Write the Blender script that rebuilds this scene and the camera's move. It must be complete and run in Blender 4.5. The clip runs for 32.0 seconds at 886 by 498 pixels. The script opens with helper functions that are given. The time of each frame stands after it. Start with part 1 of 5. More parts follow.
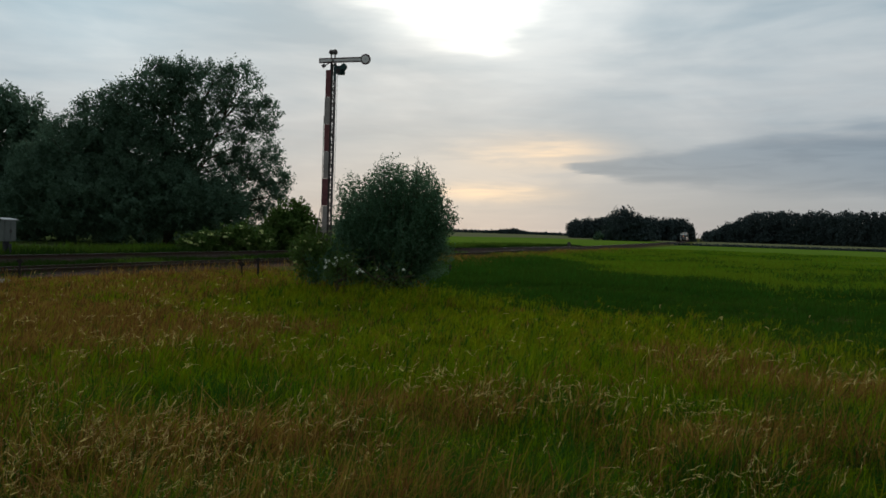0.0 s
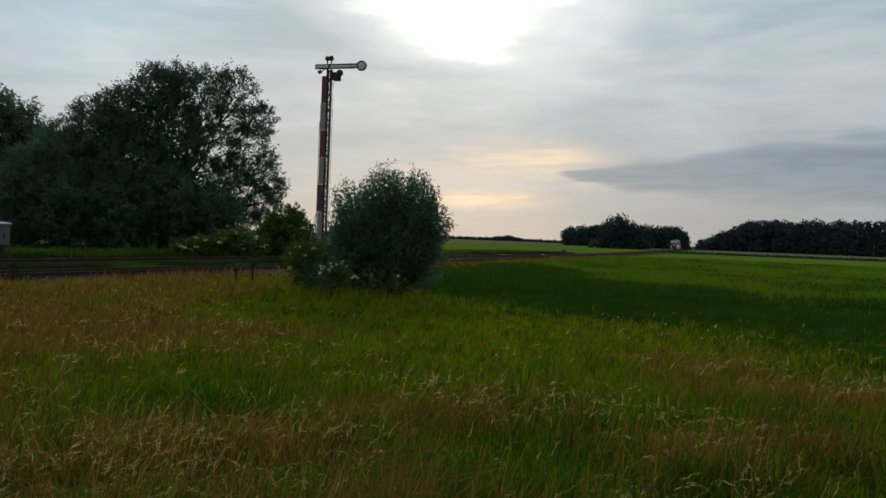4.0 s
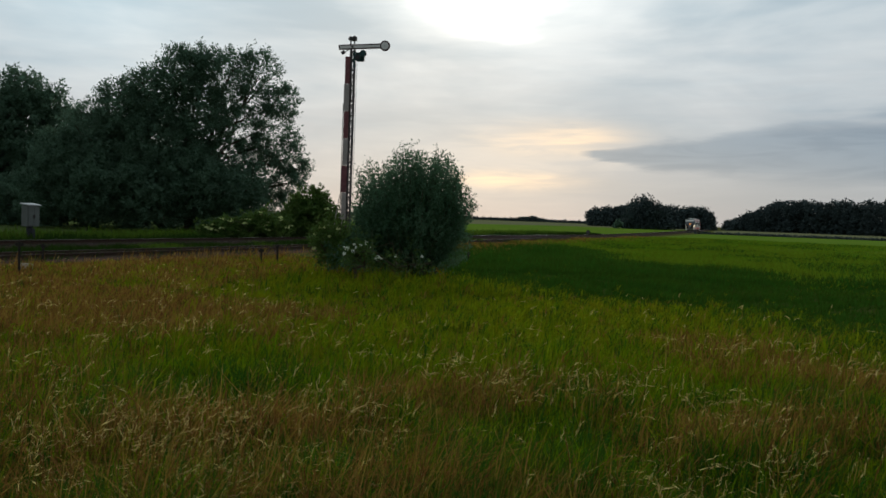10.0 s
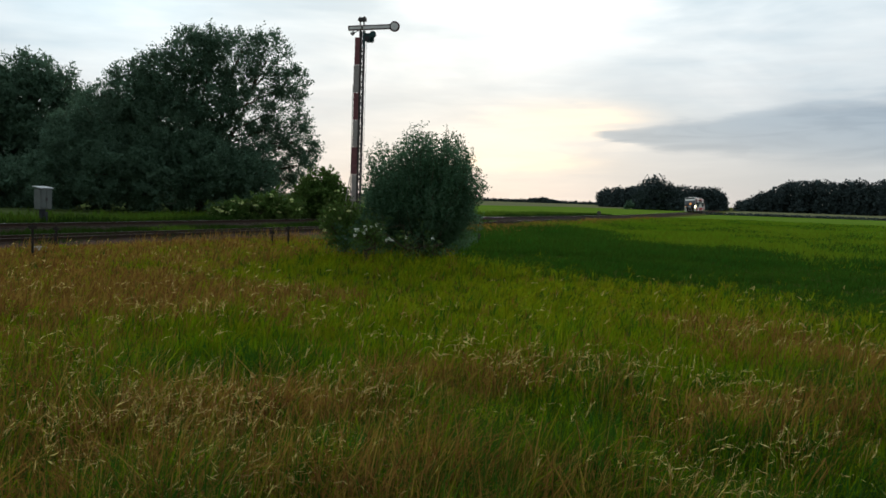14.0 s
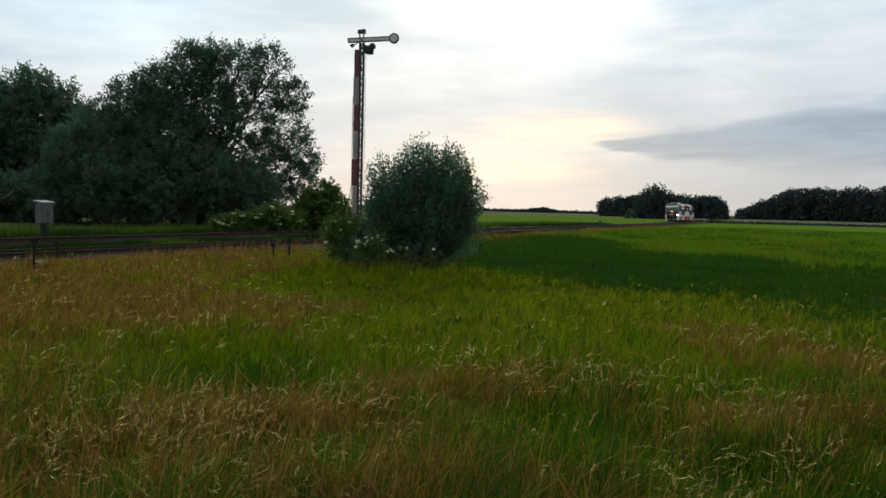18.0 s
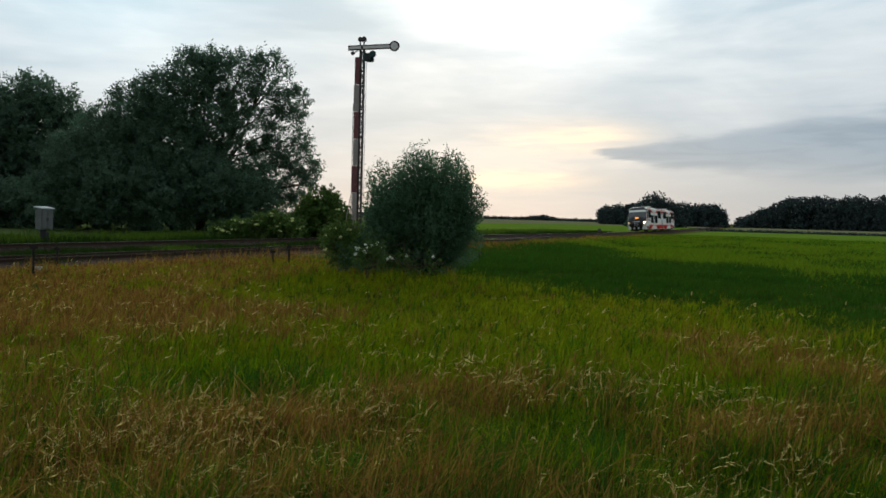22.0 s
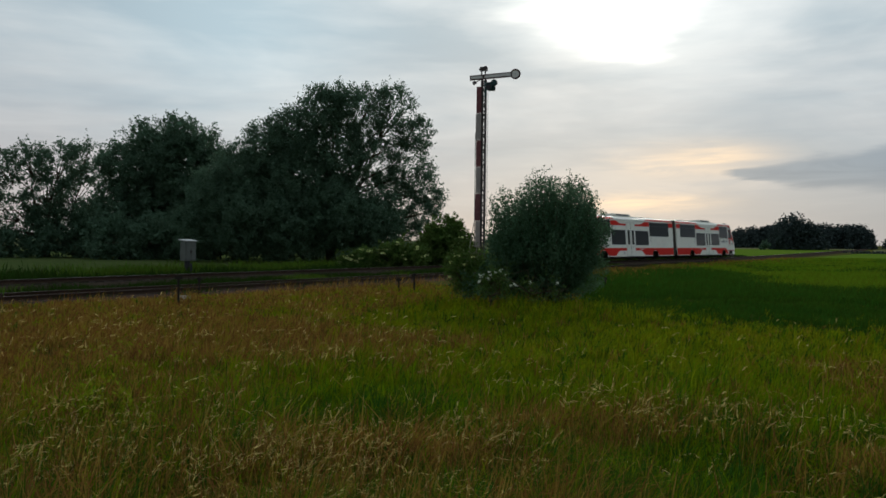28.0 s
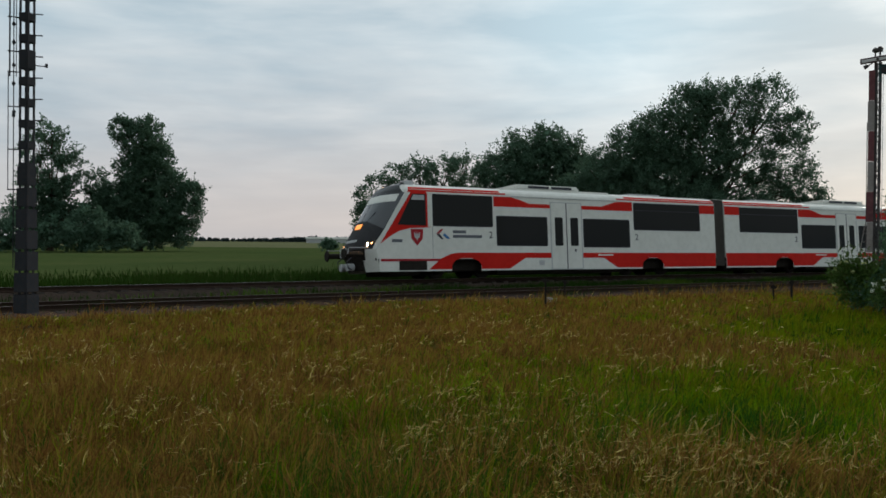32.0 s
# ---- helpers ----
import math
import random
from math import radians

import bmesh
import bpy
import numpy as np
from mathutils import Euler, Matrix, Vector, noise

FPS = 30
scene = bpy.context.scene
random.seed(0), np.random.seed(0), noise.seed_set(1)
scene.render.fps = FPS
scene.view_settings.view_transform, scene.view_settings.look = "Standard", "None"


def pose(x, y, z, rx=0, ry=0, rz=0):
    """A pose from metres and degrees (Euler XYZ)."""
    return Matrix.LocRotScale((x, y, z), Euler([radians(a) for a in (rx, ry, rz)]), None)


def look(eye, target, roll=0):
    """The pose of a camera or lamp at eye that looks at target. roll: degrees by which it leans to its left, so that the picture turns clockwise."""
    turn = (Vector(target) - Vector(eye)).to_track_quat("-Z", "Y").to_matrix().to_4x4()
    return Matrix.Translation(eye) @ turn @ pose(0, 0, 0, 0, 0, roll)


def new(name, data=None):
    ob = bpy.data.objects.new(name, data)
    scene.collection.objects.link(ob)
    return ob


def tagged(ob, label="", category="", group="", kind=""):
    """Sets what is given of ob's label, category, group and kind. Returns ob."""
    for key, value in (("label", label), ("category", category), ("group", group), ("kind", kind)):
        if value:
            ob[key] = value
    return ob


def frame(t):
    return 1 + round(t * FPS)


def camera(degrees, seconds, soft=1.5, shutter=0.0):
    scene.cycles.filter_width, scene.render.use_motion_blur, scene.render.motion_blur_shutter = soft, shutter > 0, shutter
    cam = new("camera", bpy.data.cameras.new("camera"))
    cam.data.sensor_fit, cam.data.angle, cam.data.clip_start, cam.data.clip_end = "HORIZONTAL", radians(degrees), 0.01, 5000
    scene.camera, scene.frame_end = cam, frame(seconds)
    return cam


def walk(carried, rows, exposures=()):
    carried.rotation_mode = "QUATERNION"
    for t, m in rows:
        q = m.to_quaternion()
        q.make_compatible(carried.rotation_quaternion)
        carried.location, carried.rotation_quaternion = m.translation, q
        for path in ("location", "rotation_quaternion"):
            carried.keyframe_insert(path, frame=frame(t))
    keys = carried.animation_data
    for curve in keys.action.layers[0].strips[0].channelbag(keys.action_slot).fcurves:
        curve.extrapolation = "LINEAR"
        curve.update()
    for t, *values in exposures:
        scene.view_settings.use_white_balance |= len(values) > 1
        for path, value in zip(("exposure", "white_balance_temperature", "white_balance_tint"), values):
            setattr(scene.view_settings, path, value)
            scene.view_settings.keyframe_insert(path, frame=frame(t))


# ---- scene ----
EYE_Z = 1.67
CAM_ROWS = [
    (0.0, -0.00, -1.35, -1.80), (0.5, -0.46, -1.35, -1.88), (1.0, -0.56, -1.46, -1.74), (1.5, -1.19, -1.33, -2.25),
    (2.0, -1.08, -1.08, -2.10), (2.5, -1.27, -1.04, -2.29), (3.0, -0.97, -0.92, -2.20), (3.5, -0.63, -0.67, -2.16),
    (4.0, -0.36, -0.86, -2.16), (4.5, 0.41, -0.91, -2.09), (6.5, 0.96, -0.62, -2.28), (7.0, 0.73, -0.51, -2.11),
    (7.5, 1.11, -0.71, -2.11), (8.0, 1.18, -0.95, -1.99), (8.5, 1.02, -1.27, -2.07), (9.0, 1.29, -1.98, -2.02),
    (9.5, 1.48, -2.17, -2.05), (10.0, 1.33, -2.30, -2.08), (10.5, 1.22, -2.22, -2.26), (11.0, 1.31, -2.22, -2.22),
    (11.5, 1.57, -2.54, -2.14), (12.0, 1.72, -4.29, -2.16), (12.5, 1.72, -4.27, -2.10), (13.0, 1.71, -4.20, -2.24),
    (13.5, 1.93, -4.06, -2.16), (14.0, 2.07, -3.64, -1.88), (14.5, 2.04, -3.47, -1.28), (16.5, 2.07, -3.41, -1.68),
    (17.0, 2.11, -3.18, -1.51), (17.5, 1.95, -2.86, -1.54), (18.0, 2.12, -2.88, -1.37), (18.5, 2.14, -2.87, -1.63),
    (19.0, 2.20, -2.79, -1.78), (19.5, 2.36, -2.58, -1.38), (20.0, 2.60, -2.33, -1.34), (20.5, 2.61, -2.14, -1.50),
    (21.0, 1.77, -2.47, -1.47), (21.5, 1.79, -2.50, -1.48), (22.0, 2.10, -2.35, -1.57), (22.5, 2.54, -2.15, -1.55),
    (23.0, 2.55, -2.26, -1.67), (23.5, 2.41, -1.77, -1.48), (24.0, 2.75, -1.89, -1.19), (24.5, 2.00, 0.17, -0.34),
    (26.5, 4.91, -0.59, -0.90), (27.0, 7.04, -0.60, -0.66), (27.5, 8.82, -0.65, -0.58), (28.0, 10.88, -0.59, -0.62),
    (28.5, 13.52, -0.69, -0.69), (29.0, 14.64, -0.79, -0.72), (29.5, 15.15, -0.71, -0.78), (30.0, 18.02, -0.39, -0.59),
    (30.5, 23.71, -0.16, -0.41), (31.0, 29.07, -0.47, -0.98), (31.5, 32.61, -0.72, -0.95), (32.0, 36.42, -0.55, -0.53)
]
cam = camera(57.8, 32.0, soft=1.65)
walk(cam, [(t, pose(0, 0, EYE_Z, 90 + pitch, roll, yaw)) for t, yaw, pitch, roll in CAM_ROWS],
     exposures=[(0, -0.08), (8.5, -0.02), (10, 0.10), (11.5, 0.16), (12.2, 0.52), (15, 0.50), (18, 0.45), (21, 0.38), (24, 0.28), (26.5, 0.02), (29, 0.02), (32, 0.24)])


# ---- light ----
def node(tree, kind, **values):
    n = tree.nodes.new(kind)
    for key, value in values.items():
        setattr(n, key, value)
    return n


def maths(tree, op, a, b=None, c=None):
    n = tree.nodes.new("ShaderNodeMath")
    n.operation = op
    for i, v in enumerate((a, b, c)):
        if v is None:
            continue
        if isinstance(v, (int, float)):
            n.inputs[i].default_value = v
        else:
            tree.links.new(v, n.inputs[i])
    return n.outputs[0]


def mixed(tree, fac, a, b, blend="MIX"):
    n = tree.nodes.new("ShaderNodeMix")
    n.data_type, n.blend_type = "RGBA", blend
    for sock, v in ((n.inputs[0], fac), (n.inputs[6], a), (n.inputs[7], b)):
        if isinstance(v, (int, float)):
            sock.default_value = v
        elif isinstance(v, tuple):
            sock.default_value = (*v, 1)
        else:
            tree.links.new(v, sock)
    return n.outputs[2]


SUN_AZ, SUN_EL = -2.5, 17.0   # degrees, to the left of +y, and up


def make_sky():
    world = bpy.data.worlds.new("evening_sky")
    scene.world = world
    world.use_nodes = True
    t = world.node_tree
    t.nodes.clear()
    co = node(t, "ShaderNodeTexCoord").outputs["Generated"]
    sep = node(t, "ShaderNodeSeparateXYZ")
    t.links.new(co, sep.inputs[0])
    x, y, z = sep.outputs
    az = maths(t, "DEGREES", maths(t, "ARCTAN2", maths(t, "MULTIPLY", x, -1.0), y))
    el = maths(t, "DEGREES", maths(t, "ARCSINE", z))

    def bump(a0, e0, wa, we):
        da = maths(t, "DIVIDE", maths(t, "SUBTRACT", az, a0), wa)
        de = maths(t, "DIVIDE", maths(t, "SUBTRACT", el, e0), we)
        q = maths(t, "ADD", maths(t, "MULTIPLY", da, da), maths(t, "MULTIPLY", de, de))
        return maths(t, "EXPONENT", maths(t, "MULTIPLY", q, -1.0))

    # cloud sheets: noise stretched along the horizon
    comb = node(t, "ShaderNodeCombineXYZ")
    t.links.new(maths(t, "MULTIPLY", az, 0.042), comb.inputs[0])
    t.links.new(maths(t, "MULTIPLY", el, 0.15), comb.inputs[1])
    comb.inputs[2].default_value = 3.7
    n1 = node(t, "ShaderNodeTexNoise")
    n1.inputs["Scale"].default_value, n1.inputs["Detail"].default_value = 1.6, 5.0
    n1.inputs["Roughness"].default_value, n1.inputs["Distortion"].default_value = 0.5, 0.4
    t.links.new(comb.outputs[0], n1.inputs["Vector"])
    n2 = node(t, "ShaderNodeTexNoise")
    n2.inputs["Scale"].default_value, n2.inputs["Detail"].default_value = 0.7, 3.0
    t.links.new(comb.outputs[0], n2.inputs["Vector"])
    comb2 = node(t, "ShaderNodeCombineXYZ")
    t.links.new(maths(t, "MULTIPLY", az, 0.11), comb2.inputs[0])
    t.links.new(maths(t, "MULTIPLY", el, 0.62), comb2.inputs[1])
    n3 = node(t, "ShaderNodeTexNoise")
    n3.inputs["Scale"].default_value, n3.inputs["Detail"].default_value = 1.2, 4.0
    t.links.new(comb2.outputs[0], n3.inputs["Vector"])
    ramp = node(t, "ShaderNodeMapRange")
    ramp.inputs["From Min"].default_value, ramp.inputs["From Max"].default_value = 0.38, 0.62
    t.links.new(maths(t, "ADD", maths(t, "MULTIPLY", n1.outputs[0], 0.72), maths(t, "MULTIPLY", n3.outputs[0], 0.28)), ramp.inputs["Value"])
    sheet = ramp.outputs[0]
    # veiled sky from the horizon up
    height = node(t, "ShaderNodeMapRange")
    height.inputs["From Min"].default_value, height.inputs["From Max"].default_value = 0.0, 14.0
    t.links.new(el, height.inputs["Value"])
    veil = mixed(t, height.outputs[0], (0.55, 0.55, 0.565), (0.65, 0.715, 0.745))
    dark = mixed(t, height.outputs[0], (0.42, 0.455, 0.50), (0.42, 0.53, 0.60))
    sky = mixed(t, sheet, dark, veil)
    # fine streaks along the horizon
    comb3 = node(t, "ShaderNodeCombineXYZ")
    t.links.new(maths(t, "ADD", maths(t, "MULTIPLY", az, 0.16), maths(t, "MULTIPLY", el, 0.25)), comb3.inputs[0])
    t.links.new(maths(t, "MULTIPLY", el, 1.15), comb3.inputs[1])
    comb3.inputs[2].default_value = 8.3
    n4 = node(t, "ShaderNodeTexNoise")
    n4.inputs["Scale"].default_value, n4.inputs["Detail"].default_value = 1.0, 6.0
    n4.inputs["Roughness"].default_value, n4.inputs["Distortion"].default_value = 0.55, 0.6
    t.links.new(comb3.outputs[0], n4.inputs["Vector"])
    streak = node(t, "ShaderNodeMapRange", interpolation_type="SMOOTHSTEP")
    streak.inputs["From Min"].default_value, streak.inputs["From Max"].default_value = 0.36, 0.64
    t.links.new(n4.outputs[0], streak.inputs["Value"])
    low = maths(t, "EXPONENT", maths(t, "MULTIPLY", maths(t, "MULTIPLY", el, el), -0.012))
    sky = mixed(t, maths(t, "MULTIPLY", maths(t, "MULTIPLY", streak.outputs[0], low), 0.42), sky, (0.40, 0.43, 0.47))
    # low warm light under the cloud edge, and the veiled sun
    warm = maths(t, "ADD", bump(-3.6, 2.75, 4.6, 0.55), maths(t, "ADD", bump(-6.6, 5.75, 4.2, 0.95), maths(t, "MULTIPLY", bump(-4.5, 4.2, 9.0, 2.6), 0.20)))
    wn = maths(t, "MULTIPLY", warm, maths(t, "ADD", maths(t, "MULTIPLY", streak.outputs[0], -0.55), 1.0))
    sky = mixed(t, maths(t, "MINIMUM", wn, 1.0), sky, (1.12, 0.85, 0.59))
    # a grey cloud bank: a thin tongue that points towards the sunset, and the heavy mass behind it
    away = maths(t, "MAXIMUM", maths(t, "SUBTRACT", -8.0, az), 0.0)
    ragged = maths(t, "ADD", maths(t, "MULTIPLY", maths(t, "SUBTRACT", n3.outputs[0], 0.5), maths(t, "ADD", maths(t, "MULTIPLY", away, 0.10), 0.5)), maths(t, "MULTIPLY", maths(t, "SUBTRACT", n4.outputs[0], 0.5), 1.1))
    swell = node(t, "ShaderNodeMapRange", interpolation_type="SMOOTHSTEP")
    swell.inputs["From Min"].default_value, swell.inputs["From Max"].default_value = 6.0, 17.0
    t.links.new(away, swell.inputs["Value"])
    level = maths(t, "SUBTRACT", maths(t, "ADD", el, ragged), maths(t, "ADD", maths(t, "MULTIPLY", swell.outputs[0], 0.30), 4.72))
    half = maths(t, "ADD", maths(t, "ADD", maths(t, "MULTIPLY", maths(t, "MINIMUM", away, 6.0), 0.13), 0.16), maths(t, "MULTIPLY", swell.outputs[0], 1.15))
    q = maths(t, "DIVIDE", level, half)
    q = maths(t, "MULTIPLY", q, q)
    bank = maths(t, "MULTIPLY", maths(t, "EXPONENT", maths(t, "MULTIPLY", maths(t, "MULTIPLY", q, maths(t, "MULTIPLY", q, q)), -0.8)), maths(t, "MINIMUM", maths(t, "MULTIPLY", away, 0.8), 0.88))
    sky = mixed(t, bank, sky, mixed(t, streak.outputs[0], (0.245, 0.32, 0.40), (0.185, 0.255, 0.335)))
    sky = mixed(t, bump(25.0, 14.0, 9.0, 8.0), sky, (0.10, 0.145, 0.155), "ADD")
    sky = mixed(t, maths(t, "MULTIPLY", bump(-22.0, 1.4, 11.0, 2.8), 0.9), sky, (0.375, 0.41, 0.445))
    sky = mixed(t, maths(t, "MULTIPLY", bump(45.0, 2.0, 25.0, 4.5), 0.5), sky, (0.66, 0.57, 0.54))
    # the bright gap in the clouds before the sun, with a firm lower edge
    side = maths(t, "ADD", az, 3.0)
    edge_el = maths(t, "ADD", maths(t, "MAXIMUM", maths(t, "MULTIPLY", side, 0.36), maths(t, "MULTIPLY", side, -0.85)), 12.2)
    gap_level = maths(t, "SUBTRACT", maths(t, "ADD", el, maths(t, "MULTIPLY", maths(t, "SUBTRACT", n3.outputs[0], 0.5), 5.0)), edge_el)
    gap = node(t, "ShaderNodeMapRange", interpolation_type="SMOOTHSTEP")
    gap.inputs["From Min"].default_value, gap.inputs["From Max"].default_value = -1.1, 1.3
    t.links.new(gap_level, gap.inputs["Value"])
    gap_light = maths(t, "MULTIPLY", gap.outputs[0], bump(SUN_AZ, 18.0, 9.0, 9.0))
    sky = mixed(t, gap_light, sky, (0.72, 0.68, 0.57), "ADD")
    glow = maths(t, "ADD", maths(t, "MULTIPLY", bump(SUN_AZ, SUN_EL, 8.0, 5.0), 0.16), maths(t, "MULTIPLY", bump(SUN_AZ, SUN_EL, 20.0, 9.0), 0.14))
    gl = maths(t, "MULTIPLY", glow, maths(t, "MAXIMUM", maths(t, "ADD", maths(t, "MULTIPLY", maths(t, "ADD", n1.outputs[0], n2.outputs[0]), 2.6), -1.75), 0.12))
    sky = mixed(t, gl, sky, (1.05, 1.05, 0.98), "ADD")
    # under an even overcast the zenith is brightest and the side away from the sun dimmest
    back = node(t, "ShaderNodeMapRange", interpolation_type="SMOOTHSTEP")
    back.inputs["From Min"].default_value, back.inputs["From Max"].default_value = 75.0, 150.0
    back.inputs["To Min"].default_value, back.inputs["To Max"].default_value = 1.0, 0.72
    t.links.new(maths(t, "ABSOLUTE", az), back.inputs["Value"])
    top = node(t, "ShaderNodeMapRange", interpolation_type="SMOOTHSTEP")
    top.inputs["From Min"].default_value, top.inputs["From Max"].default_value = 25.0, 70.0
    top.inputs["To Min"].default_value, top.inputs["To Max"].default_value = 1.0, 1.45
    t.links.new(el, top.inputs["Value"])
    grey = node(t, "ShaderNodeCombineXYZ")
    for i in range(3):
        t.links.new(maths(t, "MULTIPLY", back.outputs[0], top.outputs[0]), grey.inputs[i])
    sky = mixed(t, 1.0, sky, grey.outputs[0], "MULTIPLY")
    nish = node(t, "ShaderNodeTexSky", sky_type="NISHITA", sun_disc=False)
    nish.sun_elevation, nish.sun_rotation = radians(SUN_EL), radians(SUN_AZ)
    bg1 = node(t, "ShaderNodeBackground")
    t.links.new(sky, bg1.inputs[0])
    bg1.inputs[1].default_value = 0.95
    bg2 = node(t, "ShaderNodeBackground")
    t.links.new(nish.outputs[0], bg2.inputs[0])
    bg2.inputs[1].default_value = 0.05
    mix = node(t, "ShaderNodeMixShader")
    mix.inputs[0].default_value = 0.12
    t.links.new(bg1.outputs[0], mix.inputs[1])
    t.links.new(bg2.outputs[0], mix.inputs[2])
    t.links.new(mix.outputs[0], node(t, "ShaderNodeOutputWorld").inputs[0])


make_sky()
sun = new("sun", bpy.data.lights.new("sun", "SUN"))
sun.data.energy, sun.data.angle, sun.data.color = 1.0, radians(14), (1.0, 0.92, 0.8)
sun.matrix_world = look((-200 * math.sin(radians(SUN_AZ)), 200, 200 * math.tan(radians(SUN_EL))), (0, 0, 0))


# ---- materials ----
def material(name, colours, scale=4.0, rough=0.8, metal=0.0, bump=0.2, spread=0.0, through_light=0.0, fine=8.0, coords="Object"):
    """colours: two or three colours, mixed by noise at two scales; spread: change from piece to piece; through_light: how much passes a leaf."""
    m = bpy.data.materials.new(name)
    m.use_nodes = True
    t = m.node_tree
    p = t.nodes["Principled BSDF"]
    co = node(t, "ShaderNodeTexCoord").outputs[coords]
    big, small = node(t, "ShaderNodeTexNoise"), node(t, "ShaderNodeTexNoise")
    for n, s in ((big, scale), (small, scale * fine)):
        n.inputs["Scale"].default_value, n.inputs["Detail"].default_value = s, 4.0
        t.links.new(co, n.inputs["Vector"])
    r = node(t, "ShaderNodeMapRange")
    r.inputs["From Min"].default_value, r.inputs["From Max"].default_value = 0.35, 0.65
    t.links.new(big.outputs[0], r.inputs["Value"])
    col = mixed(t, r.outputs[0], colours[0], colours[1])
    r2 = node(t, "ShaderNodeMapRange")
    r2.inputs["From Min"].default_value, r2.inputs["From Max"].default_value = 0.4, 0.7
    r2.inputs["To Max"].default_value = 0.6
    t.links.new(small.outputs[0], r2.inputs["Value"])
    col = mixed(t, r2.outputs[0], col, colours[-1])
    if spread:
        g = node(t, "ShaderNodeNewGeometry").outputs["Random Per Island"]
        hsv = node(t, "ShaderNodeHueSaturation")
        t.links.new(maths(t, "ADD", maths(t, "MULTIPLY", g, spread), 1.0 - spread / 2), hsv.inputs["Value"])
        t.links.new(maths(t, "ADD", maths(t, "MULTIPLY", g, spread * 0.06), 0.5 - spread * 0.03), hsv.inputs["Hue"])
        t.links.new(col, hsv.inputs["Color"])
        col = hsv.outputs[0]
    t.links.new(col, p.inputs["Base Color"])
    p.inputs["Roughness"].default_value, p.inputs["Metallic"].default_value = rough, metal
    if rough >= 0.5:
        p.inputs["Specular IOR Level"].default_value = 0.3 if rough < 0.9 else 0.0
    if not metal:
        p.inputs["IOR"].default_value = 1.2
    if bump:
        b = node(t, "ShaderNodeBump")
        b.inputs["Strength"].default_value, b.inputs["Distance"].default_value = bump, 0.02
        t.links.new(small.outputs[0], b.inputs["Height"])
        t.links.new(b.outputs[0], p.inputs["Normal"])
    if through_light:
        tr, mx = node(t, "ShaderNodeBsdfTranslucent"), node(t, "ShaderNodeMixShader")
        t.links.new(col, tr.inputs[0])
        mx.inputs[0].default_value = through_light
        t.links.new(p.outputs[0], mx.inputs[1])
        t.links.new(tr.outputs[0], mx.inputs[2])
        t.links.new(mx.outputs[0], t.nodes["Material Output"].inputs[0])
    return m


def glowing(name, colour, strength):
    m = bpy.data.materials.new(name)
    m.use_nodes = True
    p = m.node_tree.nodes["Principled BSDF"]
    p.inputs["Base Color"].default_value = (*colour, 1)
    p.inputs["Emission Color"].default_value = (*colour, 1)
    p.inputs["Emission Strength"].default_value = strength
    return m


def glassy(name, colour, rough=0.05, ior=1.22):
    m = bpy.data.materials.new(name)
    m.use_nodes = True
    t = m.node_tree
    p = t.nodes["Principled BSDF"]
    p.inputs["Base Color"].default_value = (*colour, 1)
    p.inputs["Roughness"].default_value = rough
    p.inputs["IOR"].default_value = ior
    p.inputs["Specular IOR Level"].default_value = 0.5
    n = node(t, "ShaderNodeTexNoise")
    n.inputs["Scale"].default_value = 1.3
    b = node(t, "ShaderNodeBump")
    b.inputs["Strength"].default_value, b.inputs["Distance"].default_value = 0.05, 0.01
    t.links.new(n.outputs[0], b.inputs["Height"])
    t.links.new(b.outputs[0], p.inputs["Normal"])
    return m


SOIL = material("meadow_soil", [(0.06, 0.075, 0.018), (0.085, 0.07, 0.025), (0.045, 0.055, 0.012)], 0.25, 0.95, bump=0.6, fine=20)
FIELD = material("young_crop", [(0.076, 0.140, 0.016), (0.104, 0.156, 0.022), (0.066, 0.120, 0.013)], 0.05, 0.9, bump=0.6, fine=12)
OLIVE_FIELD = material("olive_field", [(0.050, 0.072, 0.024), (0.070, 0.084, 0.030), (0.036, 0.060, 0.017)], 0.07, 0.9, bump=0.6, fine=14)
PALE_FIELD = material("ripening_field", [(0.125, 0.128, 0.066), (0.100, 0.112, 0.054), (0.150, 0.142, 0.080)], 0.02, 0.9, bump=0.5, fine=20)
BLADE_GREEN = material("green_blade", [(0.100, 0.170, 0.003), (0.134, 0.188, 0.004), (0.076, 0.146, 0.003)], 0.4, 0.9, bump=0, spread=0.8, through_light=0.4)
BLADE_DRY = material("dry_blade", [(0.220, 0.116, 0.028), (0.172, 0.098, 0.020), (0.262, 0.150, 0.044)], 0.4, 0.9, bump=0, spread=0.9, through_light=0.35)
BLADE_DARK = material("lush_and_shade_blade", [(0.029, 0.086, 0.009), (0.043, 0.100, 0.010), (0.031, 0.070, 0.011)], 0.3, 0.9, bump=0, spread=0.7, through_light=0.3)
BLADE_FIELD = material("field_blade", [(0.088, 0.176, 0.008), (0.130, 0.195, 0.012), (0.104, 0.150, 0.012)], 0.1, 0.9, bump=0, spread=0.6, through_light=0.35)
BLADE_VERGE = material("verge_blade", [(0.020, 0.048, 0.008), (0.028, 0.056, 0.010), (0.022, 0.042, 0.008)], 0.3, 0.9, bump=0, spread=0.6, through_light=0.2)
BLADE_EDGE = material("field_edge_blade", [(0.058, 0.112, 0.012), (0.074, 0.122, 0.014), (0.050, 0.090, 0.012)], 0.15, 0.9, bump=0, spread=0.6, through_light=0.3)
